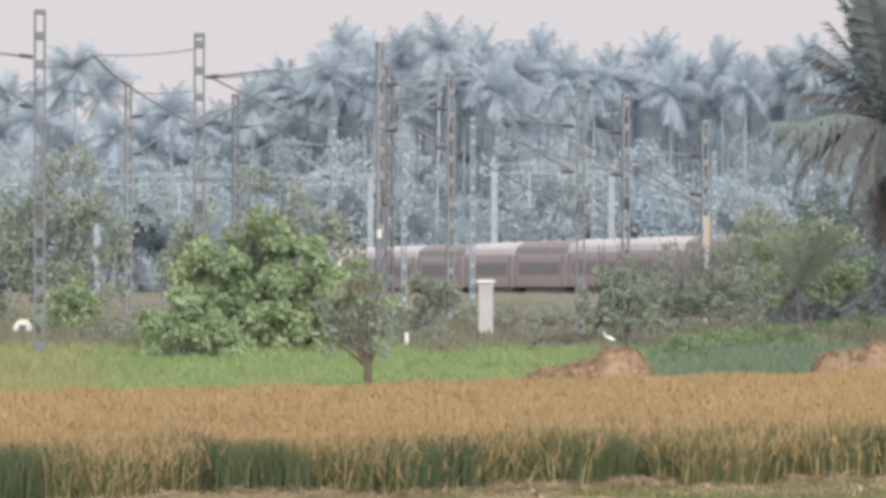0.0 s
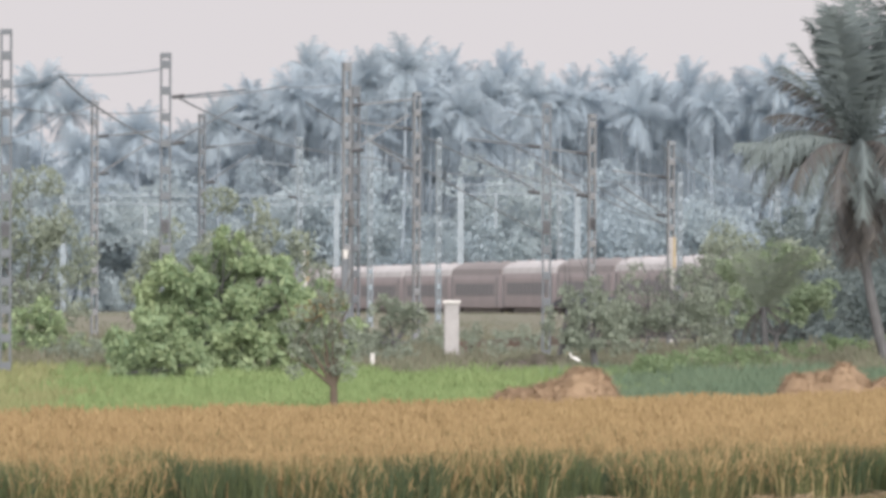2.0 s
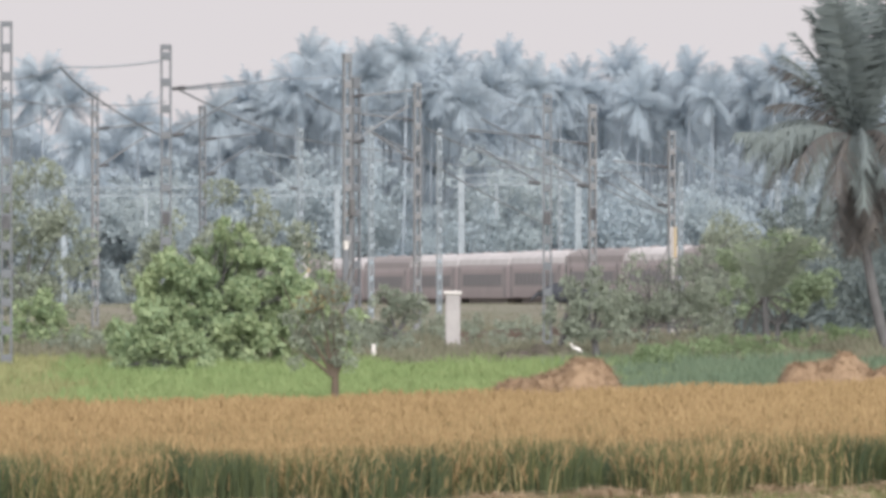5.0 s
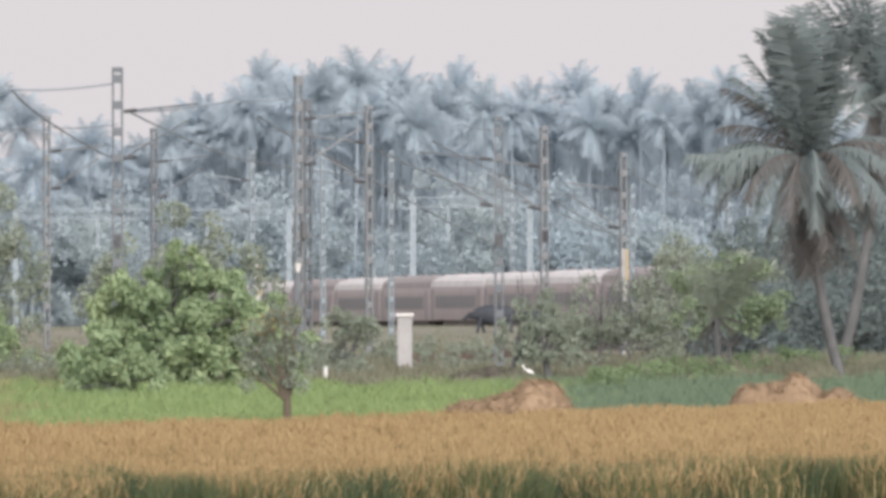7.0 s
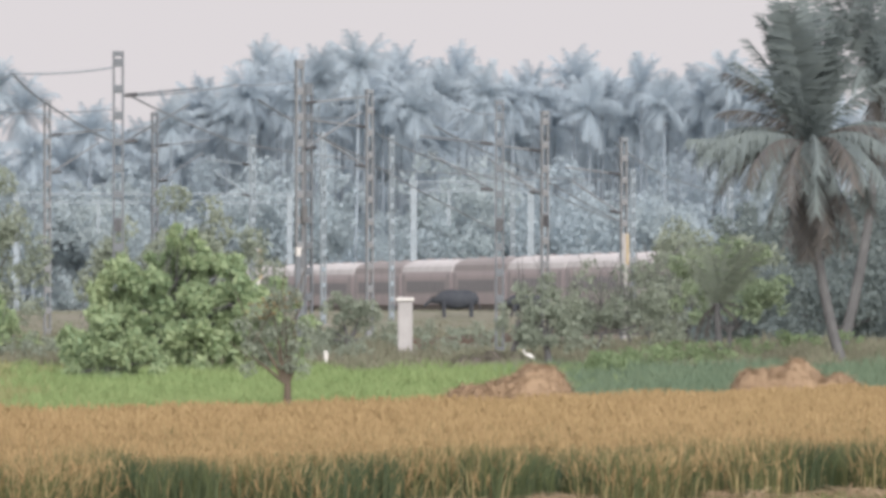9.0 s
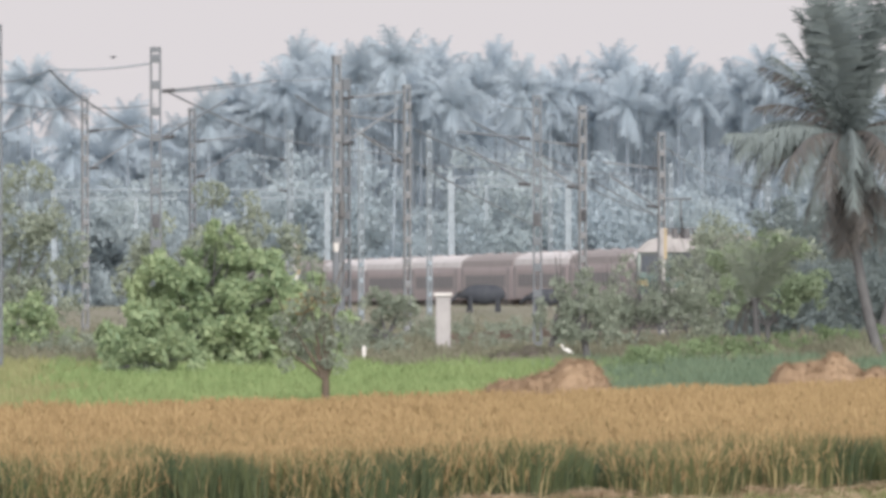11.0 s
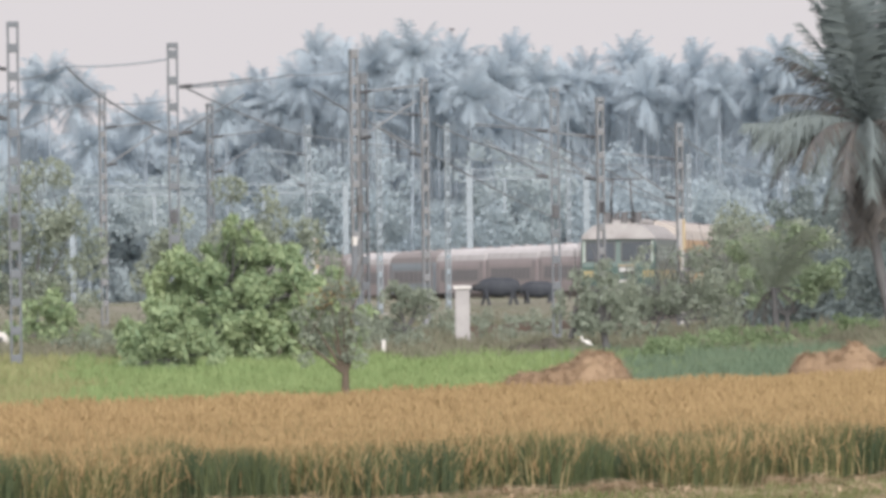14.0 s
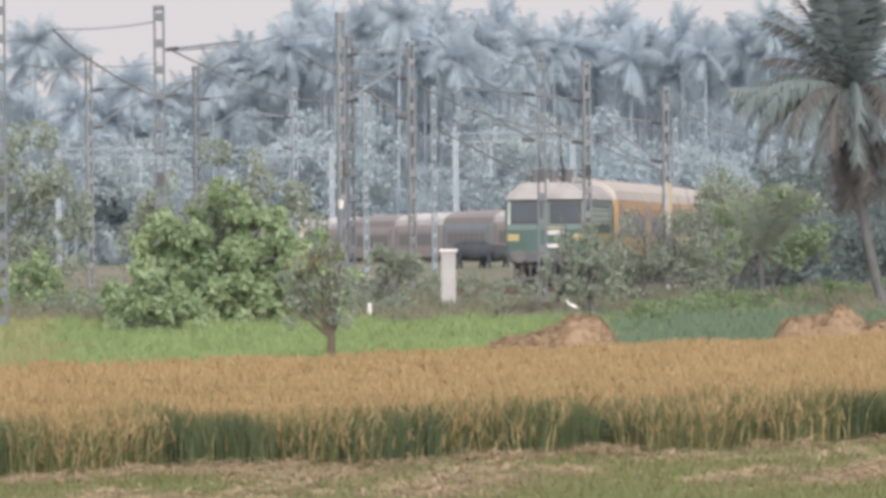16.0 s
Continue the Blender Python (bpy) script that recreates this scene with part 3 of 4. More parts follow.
# ---- trees ----
def frond(az, elev, bend, length, rng, rows=10, per=2, fill=0.9, leaf=0.24, hang=0.45, ragged=0.0):
    """One feather frond: a bent rib with leaflets from both sides. Angles in degrees; az from +x, bend downwards."""
    az, elev, bend = radians(az), radians(elev), radians(bend)
    step = length / (rows - 1)
    across = np.array([-math.sin(az), math.cos(az), 0])
    p, line = np.zeros(3), []
    for j in range(rows):
        t = j / (rows - 1)
        e = elev - bend * t ** 1.4
        d = np.array([math.cos(az) * math.cos(e), math.sin(az) * math.cos(e), math.sin(e)])
        line.append((p, d, t))
        p = p + d * step
    v, f = [], []
    for p0, d, t in line:
        w = 0.012 * length * (1 - 0.75 * t)
        v += [p0 - across * w, p0 + across * w]
    f += [(2 * j, 2 * j + 1, 2 * j + 3, 2 * j + 2) for j in range(rows - 1)]
    for p0, d, t in line[1:]:
        for s in (-1, 1):
            for k in range(per):
                if rng.uniform() < ragged:
                    continue
                q = p0 + d * step * (k / per - 0.5)
                ll = length * leaf * (0.4 + 0.75 * math.sin(math.pi * min(1, t * 0.8 + 0.14))) * rng.uniform(0.8, 1.15)
                way = across * s * 0.75 + d * 0.6 + np.array([0, 0, -hang]) + rng.normal(size=3) * 0.1
                way /= np.linalg.norm(way)
                w = d * step / per * fill * 0.5
                o = len(v)
                v += [q - w, q + w, q + way * ll + w * 0.3, q + way * ll - w * 0.3]
                f.append((o, o + 1, o + 2, o + 3))
    return np.array(v), np.array(f)


def palm_trunk(h, r, lean, rng):
    bm = bmesh.new()
    n = 7
    for i in range(n):
        a, b = i / n, (i + 1) / n
        add_tube(bm, (lean * (1 - a) ** 2 - lean, 0, h * a), (lean * (1 - b) ** 2 - lean, 0, h * b), r * (1.25 - 0.5 * a), r * (1.22 - 0.5 * b), 8)
    return bm


def palm(at, height, rng, fronds, leaf_mat, label, bark, dead=(), r=0.16, lean=0.4, group=""):
    """fronds and dead: lists of leaves as made by frond(), round the heart of the crown."""
    t = thing("coconut_palm", pose(*at, 0, 0, 0), label, "palm tree", group)
    part("trunk", palm_trunk(height, r, lean, rng), bark, t)
    v, f = joined(fronds)
    part_mesh("crown", mesh_np("crown", v + [-lean, 0, height], f, leaf_mat), t)
    if dead:
        v, f = joined(dead)
        part_mesh("dead_fronds", mesh_np("dead_fronds", v + [-lean, 0, height], f, PALM_DRY), t, "dry brown hanging fronds")
    return t


def grove_fronds(rng):
    """A shuttlecock of young upright fronds over arched and drooping older ones."""
    out = []
    for i in range(30):
        az = i * 137.5 + rng.uniform(-25, 25)
        if i < 9:
            elev, bend, ln = rng.uniform(52, 88), rng.uniform(10, 45), rng.uniform(2.2, 3.0)
        elif i < 19:
            elev, bend, ln = rng.uniform(10, 55), rng.uniform(45, 85), rng.uniform(2.5, 3.2)
        else:
            elev, bend, ln = rng.uniform(-60, 15), rng.uniform(35, 60), rng.uniform(2.3, 3.2)
        out.append(frond(az, elev, bend, ln, rng, 8, 3, 0.8, 0.29, 0.55))
    return out


def broadleaf(name, at, blobs, per, size, mat, label, category="bush", trunks=((0, 0, 0.12),), seed=1, group="", twigs=0, shell=0.55, bark=None):
    """Limbs from the foot into every blob, and leaves round the blobs."""
    rng = np.random.default_rng(seed)
    t = thing(name, pose(*at), label, category, group)
    bm = bmesh.new()
    top = max(b[2] for b in blobs)
    for x, y, r in trunks:
        add_tube(bm, (x, y, -0.25), (x * 0.7, y, top * 0.3), r * 1.2, r * 0.8)
        for b in blobs:
            add_tube(bm, (x * 0.7, y, top * 0.28), (b[0], b[1], b[2]), r * 0.55, r * 0.12, 6)
    for _ in range(twigs):
        b = blobs[rng.integers(len(blobs))]
        p = np.array(b[:3]) + rng.normal(size=3) * np.array(b[3:]) * 0.35
        q = p + np.array([rng.normal() * 0.3, rng.normal() * 0.3, rng.uniform(0.5, 1.3)])
        add_tube(bm, tuple(p), tuple(q), 0.02, 0.008, 5)
    part("trunk", bm, bark or BARK, t)
    # every blob breaks into smaller sprays, so that the outline is uneven
    sub = []
    for x, y, z, rx, ry, rz in blobs:
        for _ in range(9):
            d = rng.normal(size=3)
            d /= np.linalg.norm(d)
            k = rng.uniform(0.3, 0.5)
            sub.append((x + d[0] * rx * 0.9, y + d[1] * ry * 0.9, z + d[2] * rz * 0.9, rx * k, ry * k, rz * k))
    pts = cloud(sub, per, rng, shell)
    pts = pts[pts[:, 2] > 0.05]
    v, f = leaf_quads(pts, size, rng, 0.4)
    part_mesh("crown", mesh_np("crown", v, f, mat), t)
    return t


def blob(x, z, r, rz=0.0, y=0.0):
    return (x, y, z, r, r, rz or r)


def far_wood():
    rng = np.random.default_rng(7)
    palms = [palm((0, 0, 0), 15.0, rng, grove_fronds(rng), PALM_FAR, "tall coconut palm with haze-pale leaves in the grove", PALM_BARK, (), 0.1, rng.uniform(-0.8, 0.8), "coconut palms of the grove") for _ in range(9)]
    # bearing across the view (thousandths), distance, height of the crown's tip
    heads = [(-35.2, 899, 20.2), (-27.2, 903, 16.8), (-19.9, 890, 17.1), (-17.2, 930, 19.3), (-14.9, 909, 18.3), (-11.9, 914, 22.0), (-12.9, 893, 19.6), (-7.7, 889, 20.8), (-8.9, 888, 19.7), (-3.7, 885, 21.9), (-5.5, 909, 20.4), (0.1, 919, 21.8), (-1.4, 902, 19.5), (5.5, 935, 22.0), (3.5, 932, 20.5), (7.8, 887, 19.5), (10.3, 898, 19.1), (12.8, 917, 20.0), (15.6, 918, 21.4), (18.6, 907, 19.4), (21.6, 901, 20.4), (20.1, 933, 19.2), (23.8, 895, 18.8), (25.1, 936, 19.8), (28.6, 890, 20.6), (27.1, 900, 19.5), (30.8, 897, 19.7), (-32.2, 885, 14.8), (-29.7, 937, 16.0), (-24.9, 925, 15.6), (-22.4, 935, 16.0), (-39.2, 900, 16.1), (-41.5, 935, 18.3), (33.3, 901, 19.5), (35.8, 896, 19.9), (1.8, 894, 18.9), (-6.2, 903, 20.8), (17.3, 902, 18.9)]
    places = []

    def put(x, y, top, k):
        places.append(pose(x, y, top - (15.0 + 2.35) * k, 0, 0, rng.uniform(0, 360)) @ Matrix.Diagonal((k, k, k, 1)))

    def plant(models, spots):
        for m in spots[len(models):]:
            copy_thing(models[rng.integers(len(models))], m)
        for ob, m in zip(models, spots):
            ob.matrix_basis = m

    for b, y, top in heads:
        put(b * y / 1000, y, top, rng.uniform(0.9, 1.2))
        # lower neighbours close the gaps under the skyline
        for _ in range(2):
            put(b * y / 1000 + rng.uniform(-2.6, 2.6), y + rng.uniform(4, 40), top - rng.uniform(0.6, 2.8), rng.uniform(1.0, 1.3))
    sky_b = [-50, -39, -34, -27, -20, -16, -12, -4, 6, 11, 16, 21, 28, 39, 50]
    sky_h = [16, 14.5, 14, 14, 15.5, 17.5, 20, 20.5, 19.5, 18, 18.5, 18.5, 19, 19, 19]
    # the low palms stand before the tall ones
    for k in range(185):
        b = -44 + 88 * (k + rng.uniform(0, 1)) / 185
        low = (k % 8 + rng.uniform(0, 1)) / 8
        y = 888 + 150 * low + rng.uniform(0, 22)
        put(b * y / 1000, y, np.interp(b, sky_b, sky_h) * y / 900 * (0.36 + 0.6 * low), rng.uniform(1.2, 1.6))
    plant(palms, places)
    trees, spots = [], []
    for k in range(5):
        bl = [(rng.uniform(-2.6, 2.6), rng.uniform(-2, 2), rng.uniform(1.0, 8.0), *(rng.uniform(1.5, 2.4, 3))) for _ in range(9)]
        trees.append(broadleaf("broadleaf_tree", (0, 0, 0), bl, 130, 0.16, LEAF_FAR, "haze-pale green tree crowded under the palms", "tree", ((0, 0, 0.2),), 40 + k, "trees of the grove", bark=PALM_BARK))
    for k in range(100):
        b = -46 + 92 * (k % 72 + rng.uniform(0, 1)) / 72
        y = rng.uniform(884, 905) if k < 72 else rng.uniform(930, 1080)
        s = rng.uniform(0.85, 1.45) if k < 72 else rng.uniform(1.2, 1.7)
        spots.append(pose(b * y / 1000, y, -1.1, 0, 0, rng.uniform(0, 360)) @ Matrix.Diagonal((s, s, s, 1)))
    plant(trees, spots)


far_wood()


def near_trees():
    rng = np.random.default_rng(11)
    def fr(az, elev, bend, ln, hang=0.45, ragged=0.0):
        return frond(az, elev, bend, ln, rng, 24, 2, 0.95, 0.21, hang, ragged)

    # the first palm: an upright fan, a level frond and a bleached arching one to its left, and a skirt of dead fronds
    fan = [fr(rng.uniform(0, 360), rng.uniform(70, 89), rng.uniform(4, 18), rng.uniform(3.8, 4.8)) for _ in range(24)]
    fan += [fr(180 + rng.uniform(-30, 30), e, b, ln, h) for e, b, ln, h in ((74, 14, 4.3, 0.3), (66, 20, 3.9, 0.4), (56, 30, 3.7, 0.5), (4, 6, 3.9, 1.3), (2, 12, 3.3, 1.2), (20, 75, 4.2, 0.9), (10, 85, 4.0, 0.9), (28, 95, 4.3, 0.9))]
    fan += [fr(rng.uniform(-30, 30), e, b, ln, h) for e, b, ln, h in ((70, 18, 4.0, 0.4), (52, 40, 3.8, 0.5), (30, 70, 4.0, 0.8), (16, 80, 4.0, 0.9), (2, 80, 3.8, 1.0))]
    fan += [fr(rng.uniform(200, 340), rng.uniform(-10, 25), rng.uniform(60, 90), rng.uniform(3.0, 4.0), 0.9) for _ in range(11)]
    dead = [fr(184, 56, 42, 3.6, 0.6, 0.15), fr(172, 42, 60, 3.2, 0.7, 0.15), fr(350, 30, 85, 3.6, 0.7, 0.15), fr(300, 10, 80, 3.4, 0.7, 0.1)]
    dead += [fr(rng.uniform(0, 360), rng.uniform(-78, -50), rng.uniform(8, 25), rng.uniform(2.4, 3.9), 0.5, 0.1) for _ in range(30)]
    # Every second drooping frond takes the dry colour, painting the crown's inner shade.
    for i in range(18):
        (dead if i % 2 else fan).append(fr(20 * i + rng.uniform(-12, 12), rng.uniform(-2, 24), rng.uniform(70, 95), rng.uniform(3.8, 4.8), 0.7))
    palm((14.30, 362, -0.85), 7.2, rng, fan, PALM_NEAR, "coconut palm with an upright crown and a skirt of dead fronds", BARK, dead, 0.15, 1.05)
    fan = [fr(rng.uniform(0, 360), rng.uniform(55, 86), rng.uniform(8, 30), rng.uniform(3.4, 4.2)) for _ in range(16)]
    fan += [fr(rng.uniform(0, 360), rng.uniform(-10, 40), rng.uniform(50, 90), rng.uniform(3.4, 4.2), 0.8) for _ in range(16)]
    dead = [fr(rng.uniform(0, 360), rng.uniform(-75, -40), rng.uniform(10, 25), rng.uniform(2.2, 3.2), 0.5, 0.2) for _ in range(9)]
    palm((15.45, 392, -0.49), 9.5, rng, fan, PALM_NEAR, "taller coconut palm standing behind the first one", BARK, dead, 0.16, -1.3)
    # a young palm before the pale tree
    fan = [fr(rng.uniform(0, 360), rng.uniform(40, 85), rng.uniform(20, 60), rng.uniform(1.9, 2.7), 0.5, 0.25) for _ in range(13)]
    dead = [fr(rng.uniform(0, 360), rng.uniform(-40, 20), rng.uniform(40, 70), rng.uniform(1.0, 1.5), 0.6, 0.2) for _ in range(6)]
    palm((10.55, 366, -0.79), 2.0, rng, fan, LEAF_DULL, "young dull green palm before the pale tree", BARK, dead, 0.11, 0.15)
    lobes = [(-2.5, 0.7, 0.7), (-2.0, 1.5, 0.75), (-1.5, 0.6, 0.9), (-1.4, 2.2, 0.8), (-0.6, 2.9, 0.75), (-0.5, 1.5, 1.1), (0.2, 3.5, 0.65), (0.5, 2.5, 1.0), (1.1, 3.7, 0.55), (1.3, 1.5, 1.1), (1.7, 2.9, 0.8), (2.4, 2.2, 0.8), (2.3, 1.0, 0.9), (3.2, 1.7, 0.65), (3.0, 0.7, 0.6), (0.3, 0.6, 0.9), (-1.2, 3.3, 0.4), (0.6, 4.2, 0.35), (2.1, 3.4, 0.4), (3.6, 1.0, 0.6), (3.9, 1.9, 0.5), (3.4, 2.5, 0.45), (-0.9, 0.5, 0.8), (0.9, 0.6, 0.9), (-0.2, 0.9, 0.9), (1.8, 0.5, 0.7), (-2.2, 0.3, 0.6), (4.3, 1.3, 0.5), (4.1, 0.6, 0.5)]
    broadleaf("bush", (-7.33, 350, -0.95), [blob(x, z, r, 0, rng.uniform(-0.8, 0.8)) for x, z, r in lobes],
              1500, 0.13, LEAF, "large dense green mango bush behind the meadow", trunks=((-0.8, 0, 0.09), (0.6, 0.3, 0.1)), seed=3, twigs=20, shell=0.2)
    broadleaf("bush", (-8.47, 333, -1.12), [blob(-0.6, 0.8, 0.65), blob(0.3, 1.2, 0.7), blob(0.5, 0.4, 0.6), blob(-0.2, 1.7, 0.5), blob(-0.9, 0.3, 0.45), blob(1.1, 0.6, 0.5)], 1500, 0.12, LEAF, "lower green bush spreading into the meadow", seed=33, shell=0.2)
    broadleaf("tree", (-7.33, 392, -0.49), [blob(-1.6, 3.2, 1.3), blob(0, 4.2, 1.3), blob(1.4, 3.6, 1.2), blob(0.2, 2.4, 1.6), blob(-2.6, 2.2, 1.0), blob(2.4, 2.2, 1.2)],
              420, 0.12, LEAF_DULL, "haze-pale green tree behind the mango bush", "tree", seed=4)
    broadleaf("tree", (-15.70, 425, -0.41), [blob(-1.5, 4.4, 1.4), blob(0.3, 5.2, 1.3), blob(1.2, 3.6, 1.2), blob(-0.4, 2.6, 1.5), blob(1.6, 2.0, 1.0), blob(-3, 3.2, 1.5), blob(-4, 4.6, 1.4), blob(-2.6, 1.6, 1.4)],
              380, 0.12, LEAF_DULL, "thin haze-pale tree beside the masts", "tree", seed=5, twigs=30)
    broadleaf("bush", (-13.14, 376, -0.67), [blob(-0.4, 1.0, 0.85), blob(0.5, 0.8, 0.75), blob(0.1, 1.6, 0.6), blob(-1.2, 0.6, 0.6)], 900, 0.1, LEAF, "small leafy green bush by the railway", seed=6)
    broadleaf("bush", (-1.63, 388, -0.54), [blob(-0.6, 0.8, 0.75), blob(0.4, 0.9, 0.8), blob(1.2, 0.6, 0.6), blob(-0.3, 1.5, 0.6), blob(0.5, 1.45, 0.55), blob(-1.1, 0.5, 0.6)], 1000, 0.085, LEAF_DULL, "low dark green bush on the railway bank", seed=8)
    small = broadleaf("small_tree", (-2.75, 286, -1.59), [blob(-0.35, 2.5, 0.5), blob(-0.05, 2.8, 0.4), blob(0.15, 2.2, 0.5), blob(-0.3, 1.75, 0.55), blob(0.3, 1.5, 0.45), blob(-0.8, 2.1, 0.5), blob(-0.95, 1.55, 0.45)],
              1300, 0.06, LEAF_DULL, "haze-pale small tree with a bare brown trunk", "tree", ((0.0, 0, 0.11),), 9, twigs=12, bark=WOOD)
    v, f = leaf_quads(cloud([(-0.75, 0, 2.65, 0.4, 0.4, 0.3), (-0.35, 0, 2.8, 0.4, 0.4, 0.3), (0.05, 0, 2.9, 0.3, 0.3, 0.25)], 420, rng), 0.06, rng, 0.4)
    part_mesh("withered_leaves", mesh_np("withered_leaves", v, f, AMBER_LEAF), small, "withered amber leaves at the top")
    broadleaf("bush", (4.45, 362, -0.82), [blob(-0.6, 1.5, 0.6), blob(0.3, 1.3, 0.75), blob(0.1, 2.0, 0.6), blob(0.8, 1.8, 0.6), blob(-0.3, 0.9, 0.5), blob(0.9, 1.0, 0.6), blob(-0.4, 2.3, 0.35), blob(0.5, 2.5, 0.4)],
              1100, 0.085, LEAF_DULL, "bush with a dark leaning trunk beside the hay", trunks=((-0.9, 0, 0.1), (0.5, 0, 0.12)), seed=10, twigs=10)
    broadleaf("scrub", (7.78, 388, -0.54), [blob(-2.0, 1.2, 0.95), blob(-1.0, 1.9, 1.1), blob(0.2, 2.0, 1.1), blob(1.2, 2.3, 1.1), blob(0.4, 0.9, 1.2), blob(-1.2, 0.7, 0.9), blob(1.9, 1.3, 1.1)],
              700, 0.075, LEAF_DULL, "tangled grey-green thorn scrub with bare twigs", trunks=((-1, 0, 0.05), (0.3, 0, 0.05), (1.2, 0, 0.05)), seed=12, twigs=110)
    broadleaf("tree", (11.0, 374, -0.70), [blob(-1.0, 2.7, 0.9), blob(0.1, 3.3, 0.9), blob(1.1, 2.8, 0.8), blob(0.1, 2.1, 1.0), blob(1.3, 2.0, 0.6), blob(-1.2, 1.9, 0.6)],
              1100, 0.085, LEAF_PALE, "young pale green tree with a slim trunk", "tree", ((0.05, 0, 0.1),), 13)
    broadleaf("tree", (11.09, 430, -0.41), [blob(-1.4, 2.6, 1.2), blob(0, 3.2, 1.3), blob(1.4, 3.0, 1.2), blob(0.2, 1.6, 1.5), blob(2.6, 2.4, 1.3)], 420, 0.12, LEAF_DULL, "haze-pale tree at the edge of the grove", "tree", seed=14)
    for i, (x, y, z, k) in enumerate([(13.1, 412, -0.40, 1.0), (15.2, 425, -0.41, 1.2), (16.1, 405, -0.40, 1.2), (18.4, 420, -0.41, 1.2), (12.5, 440, -0.41, 1.0), (14.9, 455, -0.42, 1.5), (19.2, 460, -0.42, 1.6), (20.6, 430, -0.41, 1.4)]):
        broadleaf("bush", (x, y, z), [blob(-1.4 * k, 1.2, 1.2 * k), blob(0, 1.9 * k, 1.3 * k), blob(1.4 * k, 1.3, 1.2 * k), blob(0.2, 0.7, 1.2 * k)], 600, 0.11, LEAF_SHADE, "dark green shrub under the palms, shade in its colour", seed=20 + i, group="shrubs under the palms")
    for i, (x, y, z, k) in enumerate([(1.2, 386, -0.56, 0.9), (2.3, 380, -0.63, 1.1), (1.6, 372, -0.72, 0.8), (3.1, 378, -0.65, 1.0), (-0.5, 384, -0.58, 1.0), (-2.7, 372, -0.72, 1.0), (-1.5, 366, -0.78, 0.9), (-11.9, 374, -0.70, 1.2), (-12.2, 366, -0.78, 0.9), (-11.1, 380, -0.63, 1.1), (1.4, 412, -0.40, 1.1), (2.8, 418, -0.41, 1.0), (-0.1, 422, -0.41, 1.2)]):
        broadleaf("weed_clump", (x, y, z), [blob(-0.5 * k, 0.25, 0.4 * k, 0.35 * k), blob(0.1, 0.4 * k, 0.45 * k), blob(0.6 * k, 0.25, 0.4 * k, 0.3 * k)], 900, 0.07, LEAF_DULL, "low tangled weeds on the railway bank", "weeds", ((0, 0, 0.03),), 80 + i, "weed clumps")
    for i, (x, y, z, k) in enumerate([(14.0, 445, -0.41, 1.0), (16.3, 462, -0.42, 1.15), (17.7, 450, -0.42, 1.1), (20.4, 470, -0.42, 1.25), (21.5, 455, -0.42, 1.2)]):
        broadleaf("tree", (x, y, z), [blob(-1.3 * k, 2.6, 1.3 * k), blob(0.2, 4.0 * k, 1.3 * k), blob(1.4 * k, 3.0, 1.2 * k), blob(0.1, 1.5, 1.5 * k), blob(-1.0 * k, 4.2 * k, 0.8 * k)], 420, 0.13, LEAF_SHADE, "dark leafy tree standing behind the palms", "tree", seed=60 + i, group="trees behind the palms")
    for i, (x, y, z, k) in enumerate([(6.7, 345, -1.00, 1.0), (7.8, 350, -0.95, 1.2), (9.0, 355, -0.89, 1.2), (6.1, 336, -1.09, 0.8), (10.3, 365, -0.79, 1.0), (12.7, 380, -0.63, 1.0), (14.6, 385, -0.57, 1.0)]):
        broadleaf("low_hedge", (x, y, z), [blob(-0.7 * k, 0.3, 0.6 * k, 0.35), blob(0.1, 0.45, 0.7 * k, 0.4), blob(0.8 * k, 0.3, 0.6 * k, 0.35)], 900, 0.08, LEAF_HEDGE, "low bright green hedge at the meadow's edge", "hedge", seed=30 + i, group="low hedges")


near_trees()


# ---- the field ----
def near_edge(x):
    return 155.5 + 1.6 * x + 1.2 * np.sin(x * 1.3) + 0.8 * np.sin(x * 3.1 + 1)


def far_edge(x):
    return 219 + (x + 8.6) * 2.75


